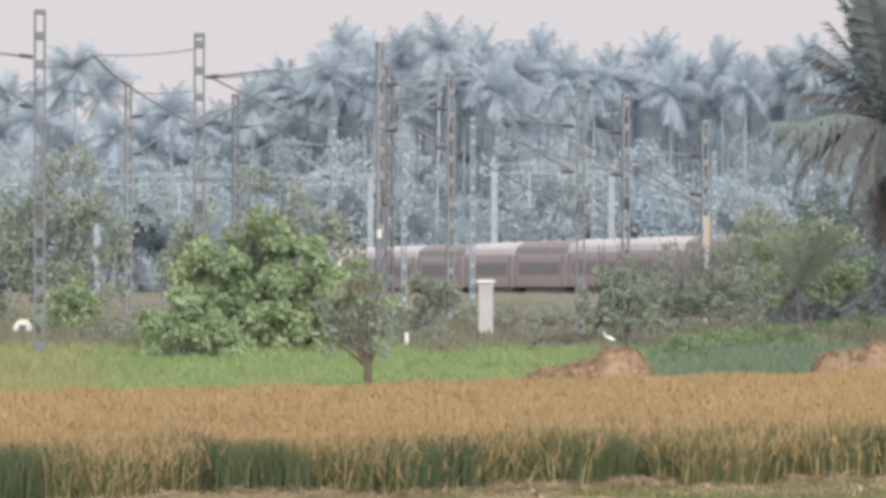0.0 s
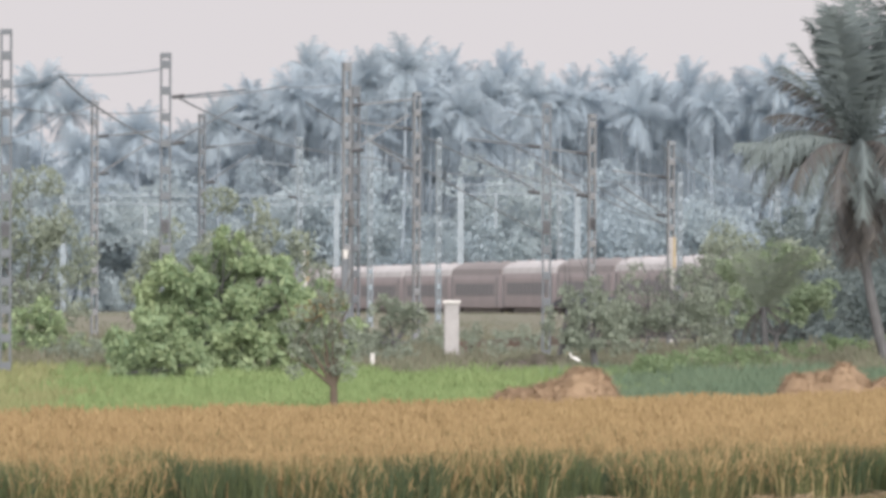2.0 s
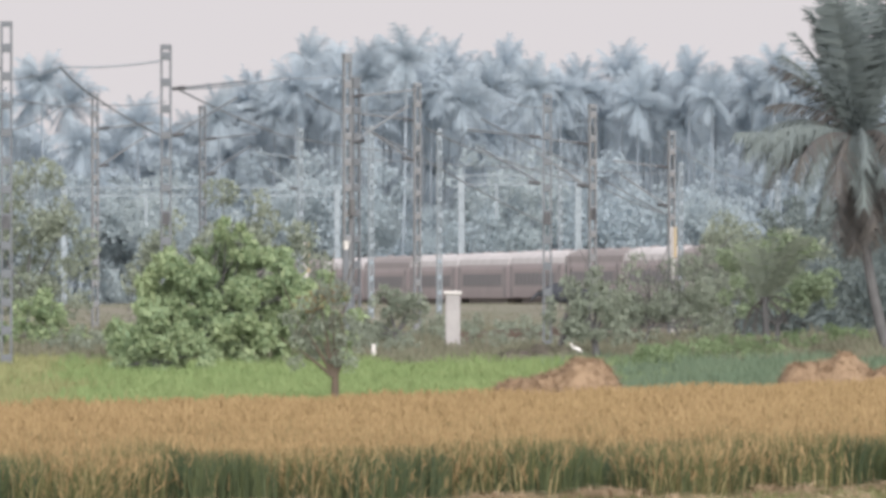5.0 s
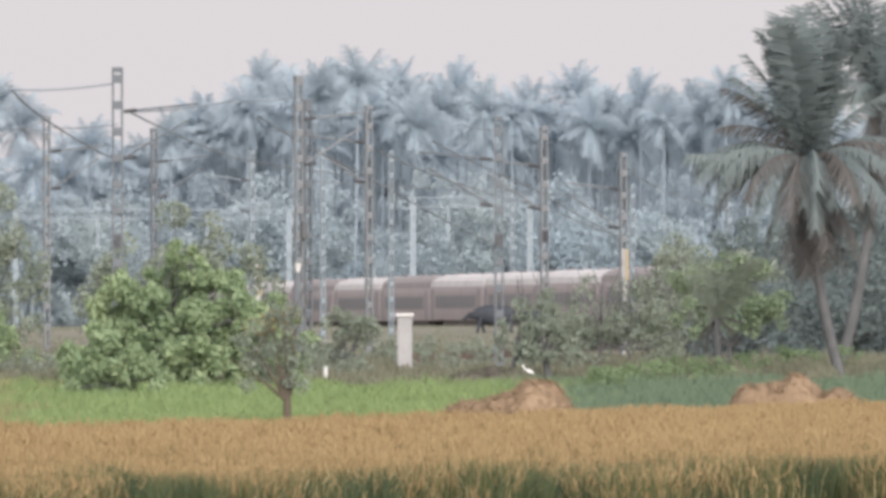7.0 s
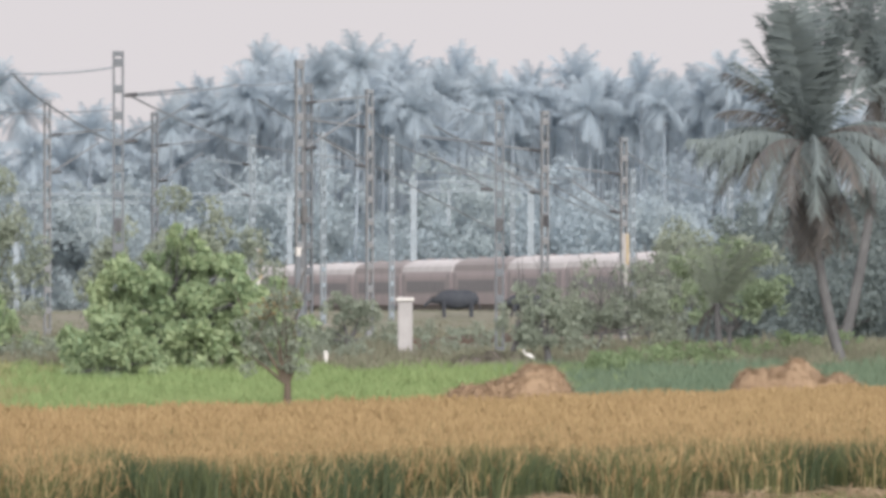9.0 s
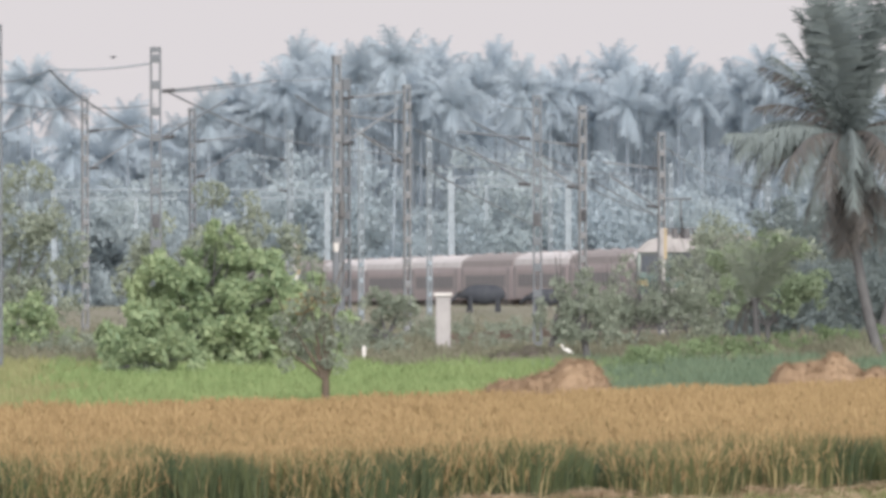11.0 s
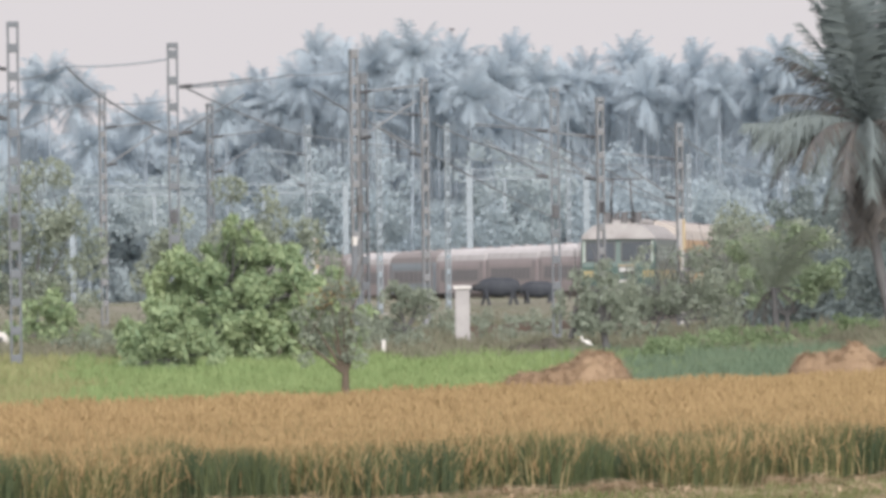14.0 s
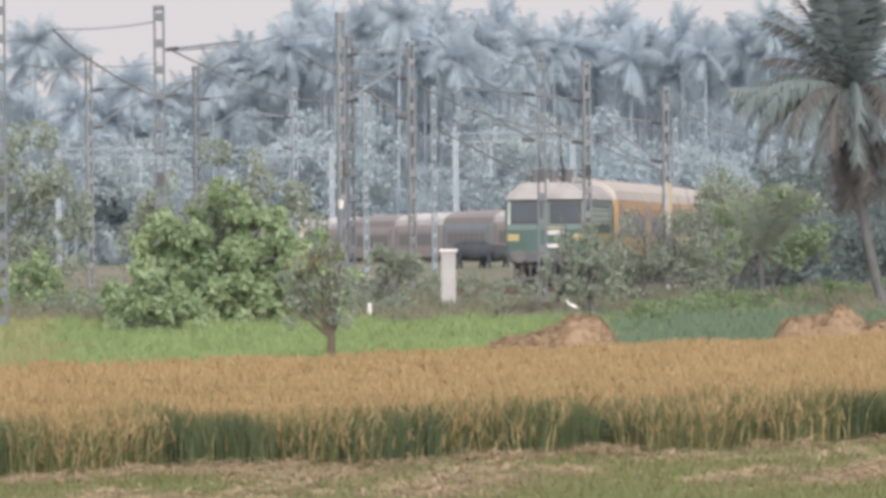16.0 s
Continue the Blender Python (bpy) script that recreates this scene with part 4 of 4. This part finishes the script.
def rice_crop():
    rng = np.random.default_rng(21)
    t = thing("rice_crop", Matrix(), "ripe golden rice crop with green lower leaves", "rice crop", kind="stuff")

    def zones(n, y0, depth):
        """Feet scattered over the crop from the near edge inwards."""
        x = rng.uniform(-13, 14, n)
        y = near_edge(x) + y0 + depth * rng.uniform(0, 1, n)
        keep = y < far_edge(x)
        keep &= np.abs(x) < 2 + y * 0.046
        return x[keep], y[keep]

    blades, deep, dry, ears = [], [], [], []
    # lusher, darker tufts along the near margin, with few ears
    for n, y0, depth, per, tops, w in ((5600, 0, 6, 12, 4, 0.016), (8500, 6, 25, 6, 6, 0.018), (19000, 31, 125, 3, 7, 0.023)):
        x, y = zones(n, y0, depth)
        hill = np.array([noise.noise((a * 0.6, b * 0.25, 3)) for a, b in zip(x, y)])
        gap = np.array([noise.noise((a * 1.6, b * 0.8, 8)) for a, b in zip(x, y)])
        if y0 == 0:
            x, y, hill = x[gap > -0.14], y[gap > -0.14], hill[gap > -0.14]
        lush = np.array([noise.noise((a * 0.75 + 9, b * 0.3, 4)) + 0.35 * noise.noise((a * 3.1, b * 0.9, 6)) for a, b in zip(x, y)]) if y0 == 0 else np.full(len(x), -1.0)
        m = len(x)
        foot = ground_z(x, y)
        # the crop is greener towards its near margin
        fresh = np.clip(1 - (y - near_edge(x)) / 42, 0, 1) * np.where(lush > 0.15, 0.75, 0.5)

        def feet():
            return np.stack([x + rng.normal(0, 0.07, m), y + rng.normal(0, 0.07, m), foot], 1)

        for k in range(per):
            h = (0.77 + 0.18 * hill) * np.where(rng.uniform(0, 1, m) < fresh, rng.uniform(0.95, 1.18, m), rng.uniform(0.5, 1.05, m))
            lean = rng.normal(0, 0.15, (m, 2))
            if k % 6 == 1:
                h, lean = h * rng.uniform(0.4, 0.95, m), lean * 1.8
            tuft = lush + rng.normal(0, 0.16, m)
            if k % 6 == 1 or (y0 == 0 and k == 4):
                keep = np.flatnonzero(tuft < 0.2)
                dry.append(ribbons(feet()[keep], h[keep] * 1.05, lean[keep] * 0.7, np.full(len(keep), w * 1.05) * rng.uniform(0.5, 1.4, len(keep)), rng.uniform(-0.9, 0.9, len(keep)), 0.1))
                continue
            r = ribbons(feet(), h, lean, np.full(m, w) * rng.uniform(0.6, 1.4, m), rng.uniform(-0.9, 0.9, m), 0.1)
            rows = r[0].reshape(m, 6, 3)
            for pick, into in ((tuft <= 0.12, blades), (tuft > 0.12, deep)):
                n_in = int(pick.sum())
                if n_in:
                    o = np.arange(n_in)[:, None] * 6
                    into.append((rows[pick].reshape(-1, 3), np.concatenate([o + [0, 1, 3, 2], o + [2, 3, 5, 4]], 0)))
        for k in range(tops):
            h = (0.84 + 0.12 * hill) * (rng.uniform(0.55, 1.06, m) if y0 == 0 else rng.uniform(0.86, 1.06, m))
            tip = feet() + np.concatenate([rng.normal(0, 0.08, (m, 2)), h[:, None]], 1)
            ln = rng.uniform(0.12, 0.24, m)
            bow = rng.normal(0, 0.09, (m, 2))
            few = lush < rng.uniform(-0.1, 0.5, m)
            tip, ln, bow, m_few = tip[few], ln[few], bow[few], int(few.sum())
            ears.append(ribbons(tip - np.stack([0 * ln, 0 * ln, ln * 0.85], 1), ln, bow, np.full(m_few, w) * rng.uniform(0.6, 1.4, m_few), rng.uniform(-0.9, 0.9, m_few), 0.5, -0.4))
    for name, rows, mat in (("leaves", blades, RICE), ("lush_leaves", deep, LUSH), ("dry_leaves", dry, DRY_BLADE), ("ears", ears, EAR)):
        v, f = joined(rows)
        part_mesh(name, mesh_np(name, v, f, mat), t)


rice_crop()


def stubble():
    rng = np.random.default_rng(23)
    t = thing("stubble", Matrix(), "cut rice stubble with scattered straw", "stubble", kind="stuff")
    n = 34000
    x = rng.uniform(-10, 10, n)
    y = near_edge(x) - rng.uniform(0.0, 36, n)
    base = np.stack([x, y, ground_z(x, y)], 1)
    v, f = ribbons(base, rng.uniform(0.06, 0.22, n), rng.normal(0, 0.06, (n, 2)), rng.uniform(0.01, 0.025, n), rng.uniform(-1, 1, n), 0.3)
    part_mesh("stalks", mesh_np("stalks", v, f, STUBBLE), t)
    # loose straw in small heaps, most of them along the crop's foot
    n, heaps = 44000, 70
    c = rng.integers(0, heaps, n)
    cx = rng.uniform(-8.5, 8.5, heaps)
    cy = np.where(np.arange(heaps) < 26, rng.uniform(-1.6, 0.3, heaps), rng.uniform(-24, -1.5, heaps))
    rx, ry = rng.normal(0, 0.42, n), rng.normal(0, 0.7, n)
    x = cx[c] + rx * (0.5 + (c % 5) * 0.35)
    y = near_edge(x) + cy[c] + ry
    heap = 0.16 * np.exp(-(rx / 0.5) ** 2 - (ry / 0.8) ** 2)
    base = np.stack([x, y, ground_z(x, y) + heap * rng.uniform(0.2, 1.1, n) + rng.uniform(0.02, 0.08, n)], 1)
    lean = rng.normal(0, 0.25, (n, 2)) * [1.7, 0.7]
    v, f = ribbons(base, rng.uniform(-0.03, 0.09, n), lean, rng.uniform(0.012, 0.032, n), rng.uniform(0, 3.1, n), 0.6)
    part_mesh("loose_straw", mesh_np("loose_straw", v, f, LOOSE), t)


stubble()


def meadow():
    rng = np.random.default_rng(25)
    t = thing("meadow_grass", Matrix(), "lush green grass between the crop and the railway", "grass", kind="stuff")
    n = 90000
    y = rng.uniform(222, 352, n)
    x = rng.uniform(-1, 1, n) * (1.5 + y * 0.046)
    keep = (y > far_edge(x) + 0.5)
    x, y = x[keep], y[keep]
    n = len(x)
    tall = np.array([0.5 + 0.5 * noise.noise((a * 0.5, b * 0.08, 9)) for a, b in zip(x, y)])
    base = np.stack([x, y, ground_z(x, y) - 0.03], 1)
    # tan dry grass by the left margin, shade painted into grass beyond the straw heaps
    u = x / y * 1000 + rng.normal(0, 2.5, n) + 14 * (tall - 0.5)
    for name, pick, mat, extra in (("blades", (u > -35.5) & (u < 15.5), GRASS, 0.0), ("tan_grass", u <= -35.5, TAN, 0.12), ("dark_plants", u >= 15.5, GRASS_SHADE, 0.1)):
        m = int(pick.sum())
        v, f = ribbons(base[pick], (0.15 + extra + 0.42 * tall[pick]) * rng.uniform(0.6, 1.2, m), rng.normal(0, 0.12, (m, 2)), rng.uniform(0.02, 0.05, m), rng.uniform(-1, 1, m), 0.1)
        part_mesh(name, mesh_np(name, v, f, mat), t)
    w = thing("dry_weeds", Matrix(), "dry brown and green weeds on the railway bank", "weeds", kind="stuff")
    n = 90000
    y = np.concatenate([rng.uniform(348, 400, n // 2), rng.uniform(412, 660, n // 2)])
    x = rng.uniform(-1, 1, n) * (2 + y * 0.046)
    tall = np.array([0.5 + 0.5 * noise.noise((a * 0.7, b * 0.1, 5)) for a, b in zip(x, y)])
    y[: n // 6] = rng.uniform(364, 379, n // 6)
    near = (np.abs(x - (3.93 + 0.0683 * (y - 417))) < 2.6) & (y > 385)
    base = np.stack([x, y, ground_z(x, y) - 0.03], 1)[~near]
    tall = tall[~near]
    n = len(base)
    v, f = ribbons(base, (0.16 + 0.8 * tall ** 2) * np.where(base[:, 1] > 550, 0.3, np.where(base[:, 1] > 412, 0.6, 1.0)) * rng.uniform(0.5, 1.2, n), rng.normal(0, 0.15, (n, 2)), rng.uniform(0.025, 0.06, n), rng.uniform(-1, 1, n), 0.15)
    part_mesh("stems", mesh_np("stems", v, f, WEED), w)


meadow()


# ---- small things ----
def hay_heap(at, humps, seed, label, name="hay_heap", mat=STRAW, loose="loose_straw"):
    rng = np.random.default_rng(seed)
    t = thing(name, pose(*at), label, name.replace("_", " "), "hay heaps" if mat is STRAW else "")
    n, m = 70, 40
    x0, x1 = min(h[0] - h[2] for h in humps), max(h[0] + h[2] for h in humps)
    xs, ys = np.linspace(x0 - 0.2, x1 + 0.2, n), np.linspace(-1.9, 1.9, m)
    X, Y = np.meshgrid(xs, ys)
    Z = np.zeros_like(X)
    for hx, hz, hr in humps:
        d = np.sqrt(((X - hx) / hr) ** 2 + (Y / 1.7) ** 2)
        Z = (Z ** 4 + (hz * np.clip(1 - d ** 2.2, 0, 1)) ** 4) ** 0.25
    for i in range(m):
        for j in range(n):
            p = (X[i, j] * 2.4, Y[i, j] * 2.4, seed)
            Z[i, j] = max(-0.1, Z[i, j] + (0.13 * noise.noise((p[0] * 0.9, p[1] * 0.9, seed)) + 0.1 * noise.noise((p[0] * 3, p[1] * 3, 2))) * (Z[i, j] > 0.02) - 0.06)
    v = np.stack([X, Y, Z], -1).reshape(-1, 3)
    i = (np.arange(m - 1)[:, None] * n + np.arange(n - 1)[None]).ravel()
    part_mesh("mound", mesh_np("mound", v, np.stack([i, i + 1, i + n + 1, i + n], 1), mat, True), t)
    pick = rng.choice(np.where(v[:, 2] > 0.1)[0], 5000)
    base = v[pick] + rng.normal(0, 0.05, (5000, 3)) * [1, 1, 0.2]
    sv, sf = ribbons(base, rng.uniform(-0.06, 0.09, 5000), rng.normal(0, 0.14, (5000, 2)), rng.uniform(0.015, 0.035, 5000), rng.uniform(0, 3.1, 5000), 0.5)
    part_mesh(loose, mesh_np(loose, sv, sf, mat if mat is STRAW else WEED), t)


hay_heap((3.09, 286, -1.59), [(0.65, 1.28, 1.0), (0.05, 1.08, 1.1), (-0.8, 0.82, 1.0), (-1.4, 0.72, 0.8)], 3, "heap of brown straw at the field's edge")
hay_heap((10.13, 292, -1.53), [(0.35, 1.28, 0.8), (-0.75, 1.12, 0.85), (1.3, 0.98, 0.95), (-0.1, 1.1, 0.8), (-1.2, 0.85, 0.5)], 5, "second lumpy heap of brown straw")


hay_heap((3.2, 357, -0.9), [(0, 0.62, 1.2), (-0.9, 0.45, 0.9)], 9, "mound of dark dug earth on the railway bank", "earth_mound", EARTH, "dry_scrub")


def trackside_box(at):
    t = thing("trackside_box", pose(*at), "white concrete trackside pillar with a flat cap", "trackside box")
    part("body", box((0, 0, 0.95), (0.5, 0.5, 1.9), 0.03), CONCRETE, t)
    part("cap", box((0, 0, 1.94), (0.62, 0.62, 0.12), 0.02), WHITE, t)
    part("plinth", box((0.04, 0, 0.05), (0.8, 0.8, 0.3), 0.04), CONCRETE, t)


trackside_box((0.30, 376, -0.62))


def board(at, h, label, pale=WHITE):
    t = thing("signal_board", pose(*at), label, "signal board", "painted posts")
    part("post", box((0, 0, h / 2), (0.12, 0.12, h), 0.01), WHITE, t)
    part("white_face", box((-0.06, -0.08, h - 0.55), (0.14, 0.03, 1.1), 0.01), pale, t)
    part("amber_face", box((0.08, -0.08, h - 0.6), (0.12, 0.03, 1.2), 0.01), AMBER, t)


board((-5.35, 440, -0.41), 3.69, "short post painted white and amber beside the track")
board((8.85, 436, -0.41), 4.24, "short weathered post of dull white and amber by the scrub", CONCRETE)

t = thing("cable_post", pose(-3.19, 369, -0.75), "short pale post with a white insulator on top", "cable post")
part("shaft", box((0, 0, 3.48 / 2), (0.18, 0.16, 3.48), 0.02), GALV, t)
part("insulator", tube((0, 0, 3.48), (0, 0, 3.77), 0.08, 0.11, 12), WHITE, t)


def stone(at, w, h, label):
    t = thing("marker_stone", pose(*at), label, "marker stone", "marker stones")
    prof = [(w / 2 * math.cos(a), h - w / 2 + w / 2 * math.sin(a)) for a in np.linspace(0, math.pi, 9)]
    part("slab", loft([(w / 2, -0.2)] + prof + [(-w / 2, -0.2)], -0.09, 0.09), WHITE, t)
    part("painted_bar", box((0, -0.095, h * 0.5), (w * 0.4, 0.02, h * 0.5), 0.005), DARK, t)


stone((-15.03, 374, -0.70), 0.62, 0.75, "white arched kilometre stone in the grass")
t = thing("boundary_stone", pose(-2.21, 356, -0.88), "small white boundary stone in the meadow", "boundary stone")
part("slab", box((0, 0, 0.28), (0.14, 0.12, 0.62), 0.03), WHITE, t)


def rings(rows, n=12):
    """A body drawn over rings: place along x, height, half width, half height."""
    bm = bmesh.new()
    prev = None
    for x, z, ry, rz in rows:
        ring = [bm.verts.new((x, ry * math.cos(2 * math.pi * i / n), z + rz * math.sin(2 * math.pi * i / n))) for i in range(n)]
        if prev:
            for i in range(n):
                bm.faces.new((prev[i], prev[(i + 1) % n], ring[(i + 1) % n], ring[i]))
        else:
            bm.faces.new(ring)
        prev = ring
    bm.faces.new(prev[::-1])
    bmesh.ops.recalc_face_normals(bm, faces=bm.faces)
    return bm


def egret(at):
    t = thing("egret", pose(*at, 0, 0, 20), "white egret standing on the dark earth mound", "bird")
    part("body", rings([(-0.17, 0.36, 0.01, 0.01), (-0.08, 0.34, 0.05, 0.045), (0.03, 0.30, 0.075, 0.07), (0.14, 0.25, 0.05, 0.05), (0.24, 0.19, 0.01, 0.015)]), FEATHER, t, smooth=True)
    part("neck", tube((-0.14, 0, 0.36), (-0.17, 0, 0.46), 0.03, 0.02), FEATHER, t)
    h = part("head", rings([(-0.25, 0.47, 0.008, 0.008), (-0.2, 0.48, 0.025, 0.025), (-0.14, 0.47, 0.01, 0.015)], 8), FEATHER, t, smooth=True)
    part("beak", tube((-0.24, 0, 0.47), (-0.32, 0, 0.46), 0.012, 0.003, 6), BEAK, h)
    for sy in (-0.03, 0.03):
        part("leg", tube((0.03, sy, 0), (0.02, sy, 0.27), 0.008, 0.01, 6), DARK, t)


egret((4.2, 357, -0.76))

herd = []


def buffalo(scale, label):
    t = thing("water_buffalo", Matrix(), label, "buffalo", "grazing buffaloes")
    k = scale
    part("body", rings([(a * k, b * k, c * k, d * k) for a, b, c, d in [(-1.12, 0.95, 0.08, 0.12), (-1.0, 0.98, 0.26, 0.3), (-0.6, 0.98, 0.38, 0.46), (-0.1, 0.93, 0.44, 0.52), (0.4, 0.97, 0.4, 0.5), (0.75, 1.02, 0.28, 0.36), (0.98, 1.0, 0.2, 0.26), (1.2, 0.93, 0.14, 0.18), (1.3, 0.9, 0.08, 0.1)]]), HIDE, t, smooth=True)
    hd = part("head", rings([(a * k, b * k, c * k, d * k) for a, b, c, d in [(1.2, 0.98, 0.08, 0.1), (1.32, 0.92, 0.13, 0.15), (1.5, 0.78, 0.11, 0.12), (1.66, 0.64, 0.08, 0.085), (1.72, 0.6, 0.04, 0.05)]], 10), HIDE, t, smooth=True)
    for s in (-1, 1):
        bm = bmesh.new()
        add_tube(bm, (1.3 * k, s * 0.1 * k, 1.04 * k), (1.18 * k, s * 0.34 * k, 1.1 * k), 0.05 * k, 0.04 * k)
        add_tube(bm, (1.18 * k, s * 0.34 * k, 1.1 * k), (0.95 * k, s * 0.36 * k, 1.2 * k), 0.04 * k, 0.012 * k)
        part("horn", bm, HORN, hd)
        part("ear", box((1.26 * k, s * 0.22 * k, 0.95 * k), (0.08 * k, 0.2 * k, 0.1 * k), 0.02), HIDE, hd)
    part("tail", tube((-1.1 * k, 0, 1.05 * k), (-1.2 * k, 0, 0.4 * k), 0.035 * k, 0.02 * k), HIDE, t)
    legs = []
    for x in (-0.75, 0.68):
        for s in (-0.2, 0.2):
            bm = bmesh.new()
            add_tube(bm, (0, 0, -0.74 * k), (0, 0, -0.36 * k), 0.075 * k, 0.08 * k)
            add_tube(bm, (0, 0, -0.36 * k), (0, 0, 0.12 * k), 0.085 * k, 0.16 * k)
            leg = part("leg", bm, HIDE, t)
            leg.location = (x * k, s * k, 0.74 * k)
            legs.append(leg)
    herd.append((t, legs, k))
    return t


buffalo(1.08, "black water buffalo grazing along the railway bank")
buffalo(0.92, "younger black water buffalo following along the bank")


def crow():
    t = thing("flying_bird", Matrix(), "small dark bird flying above the palms", "bird")
    part("body", rings([(-0.2, 0, 0.01, 0.01), (-0.05, 0, 0.05, 0.05), (0.08, 0, 0.05, 0.045), (0.18, 0.01, 0.015, 0.015)], 8), CROW, t, smooth=True)
    wings = []
    for s in (-1, 1):
        wings.append(part("wing", box((0, s * 0.16, 0), (0.12, 0.32, 0.015), 0.005), CROW, t))
    return t, wings


bird, bird_wings = crow()


# ---- movement ----
def motions():
    steps = [i * 0.5 for i in range(33)]
    for i, ob in enumerate(far_train):
        walk(ob, [(t, riding(FAR_LINE, True, FAR_HEAD - PITCH * (i + 0.5) + FAR_SPEED * t, 7.4, 1)) for t in steps])
    for i, ob in enumerate(near_train):
        back = 9.9 if i == 0 else 20.4 + PITCH * (i - 0.5)
        walk(ob, [(t, riding(NEAR_LINE, False, NEAR_FRONT + back + NEAR_SPEED * (16 - t), 5.6 if i == 0 else 7.4, -1)) for t in steps])
    # seconds and place across, in metres, of each buffalo on the bank
    ways = [
        (628, [(0, 8.67), (4, 6.94), (7, 5.46), (7.5, 4.84), (8, 4.11), (9.3, 3.27), (10.5, 2.89), (11.5, 2.64), (14, 2.54), (14.5, 2.45), (15, 2.20), (15.5, 1.95), (16, 1.88)]),
        (629.5, [(0, 9.95), (8, 7.59), (11, 6.33), (12.5, 5.48), (13, 5.13), (14, 4.72), (14.5, 4.66), (15, 4.34), (15.5, 3.71), (16, 3.02)]),
    ]
    for (ob, legs, k), (y, rows) in zip(herd, ways):
        walk(ob, [(t, pose(x, y, 0.18, 0, 0, 180)) for t, x in rows])
        ts, xs = [r[0] for r in rows], [r[1] for r in rows]
        for j, leg in enumerate(legs):
            p = leg.location.copy()
            out = []
            for t in steps:
                x = float(np.interp(t, ts, xs))
                out.append((t, pose(p.x, p.y, p.z, 0, 16 * math.sin(x * 5.5 + (0, math.pi, math.pi * 0.9, 0.1)[j]))))
            walk(leg, out)
    walk(bird, [(t, pose(-17.0 + 5.7 * (t - 11.0), 600, 13.9 + 0.35 * (t - 11.0) * (t > 11), 0, 0, 0)) for t in steps])
    for s, wing in zip((-1, 1), bird_wings):
        walk(wing, [(i * 0.25, pose(0, 0, 0, s * (28 if i % 2 else -18))) for i in range(65)])


motions()
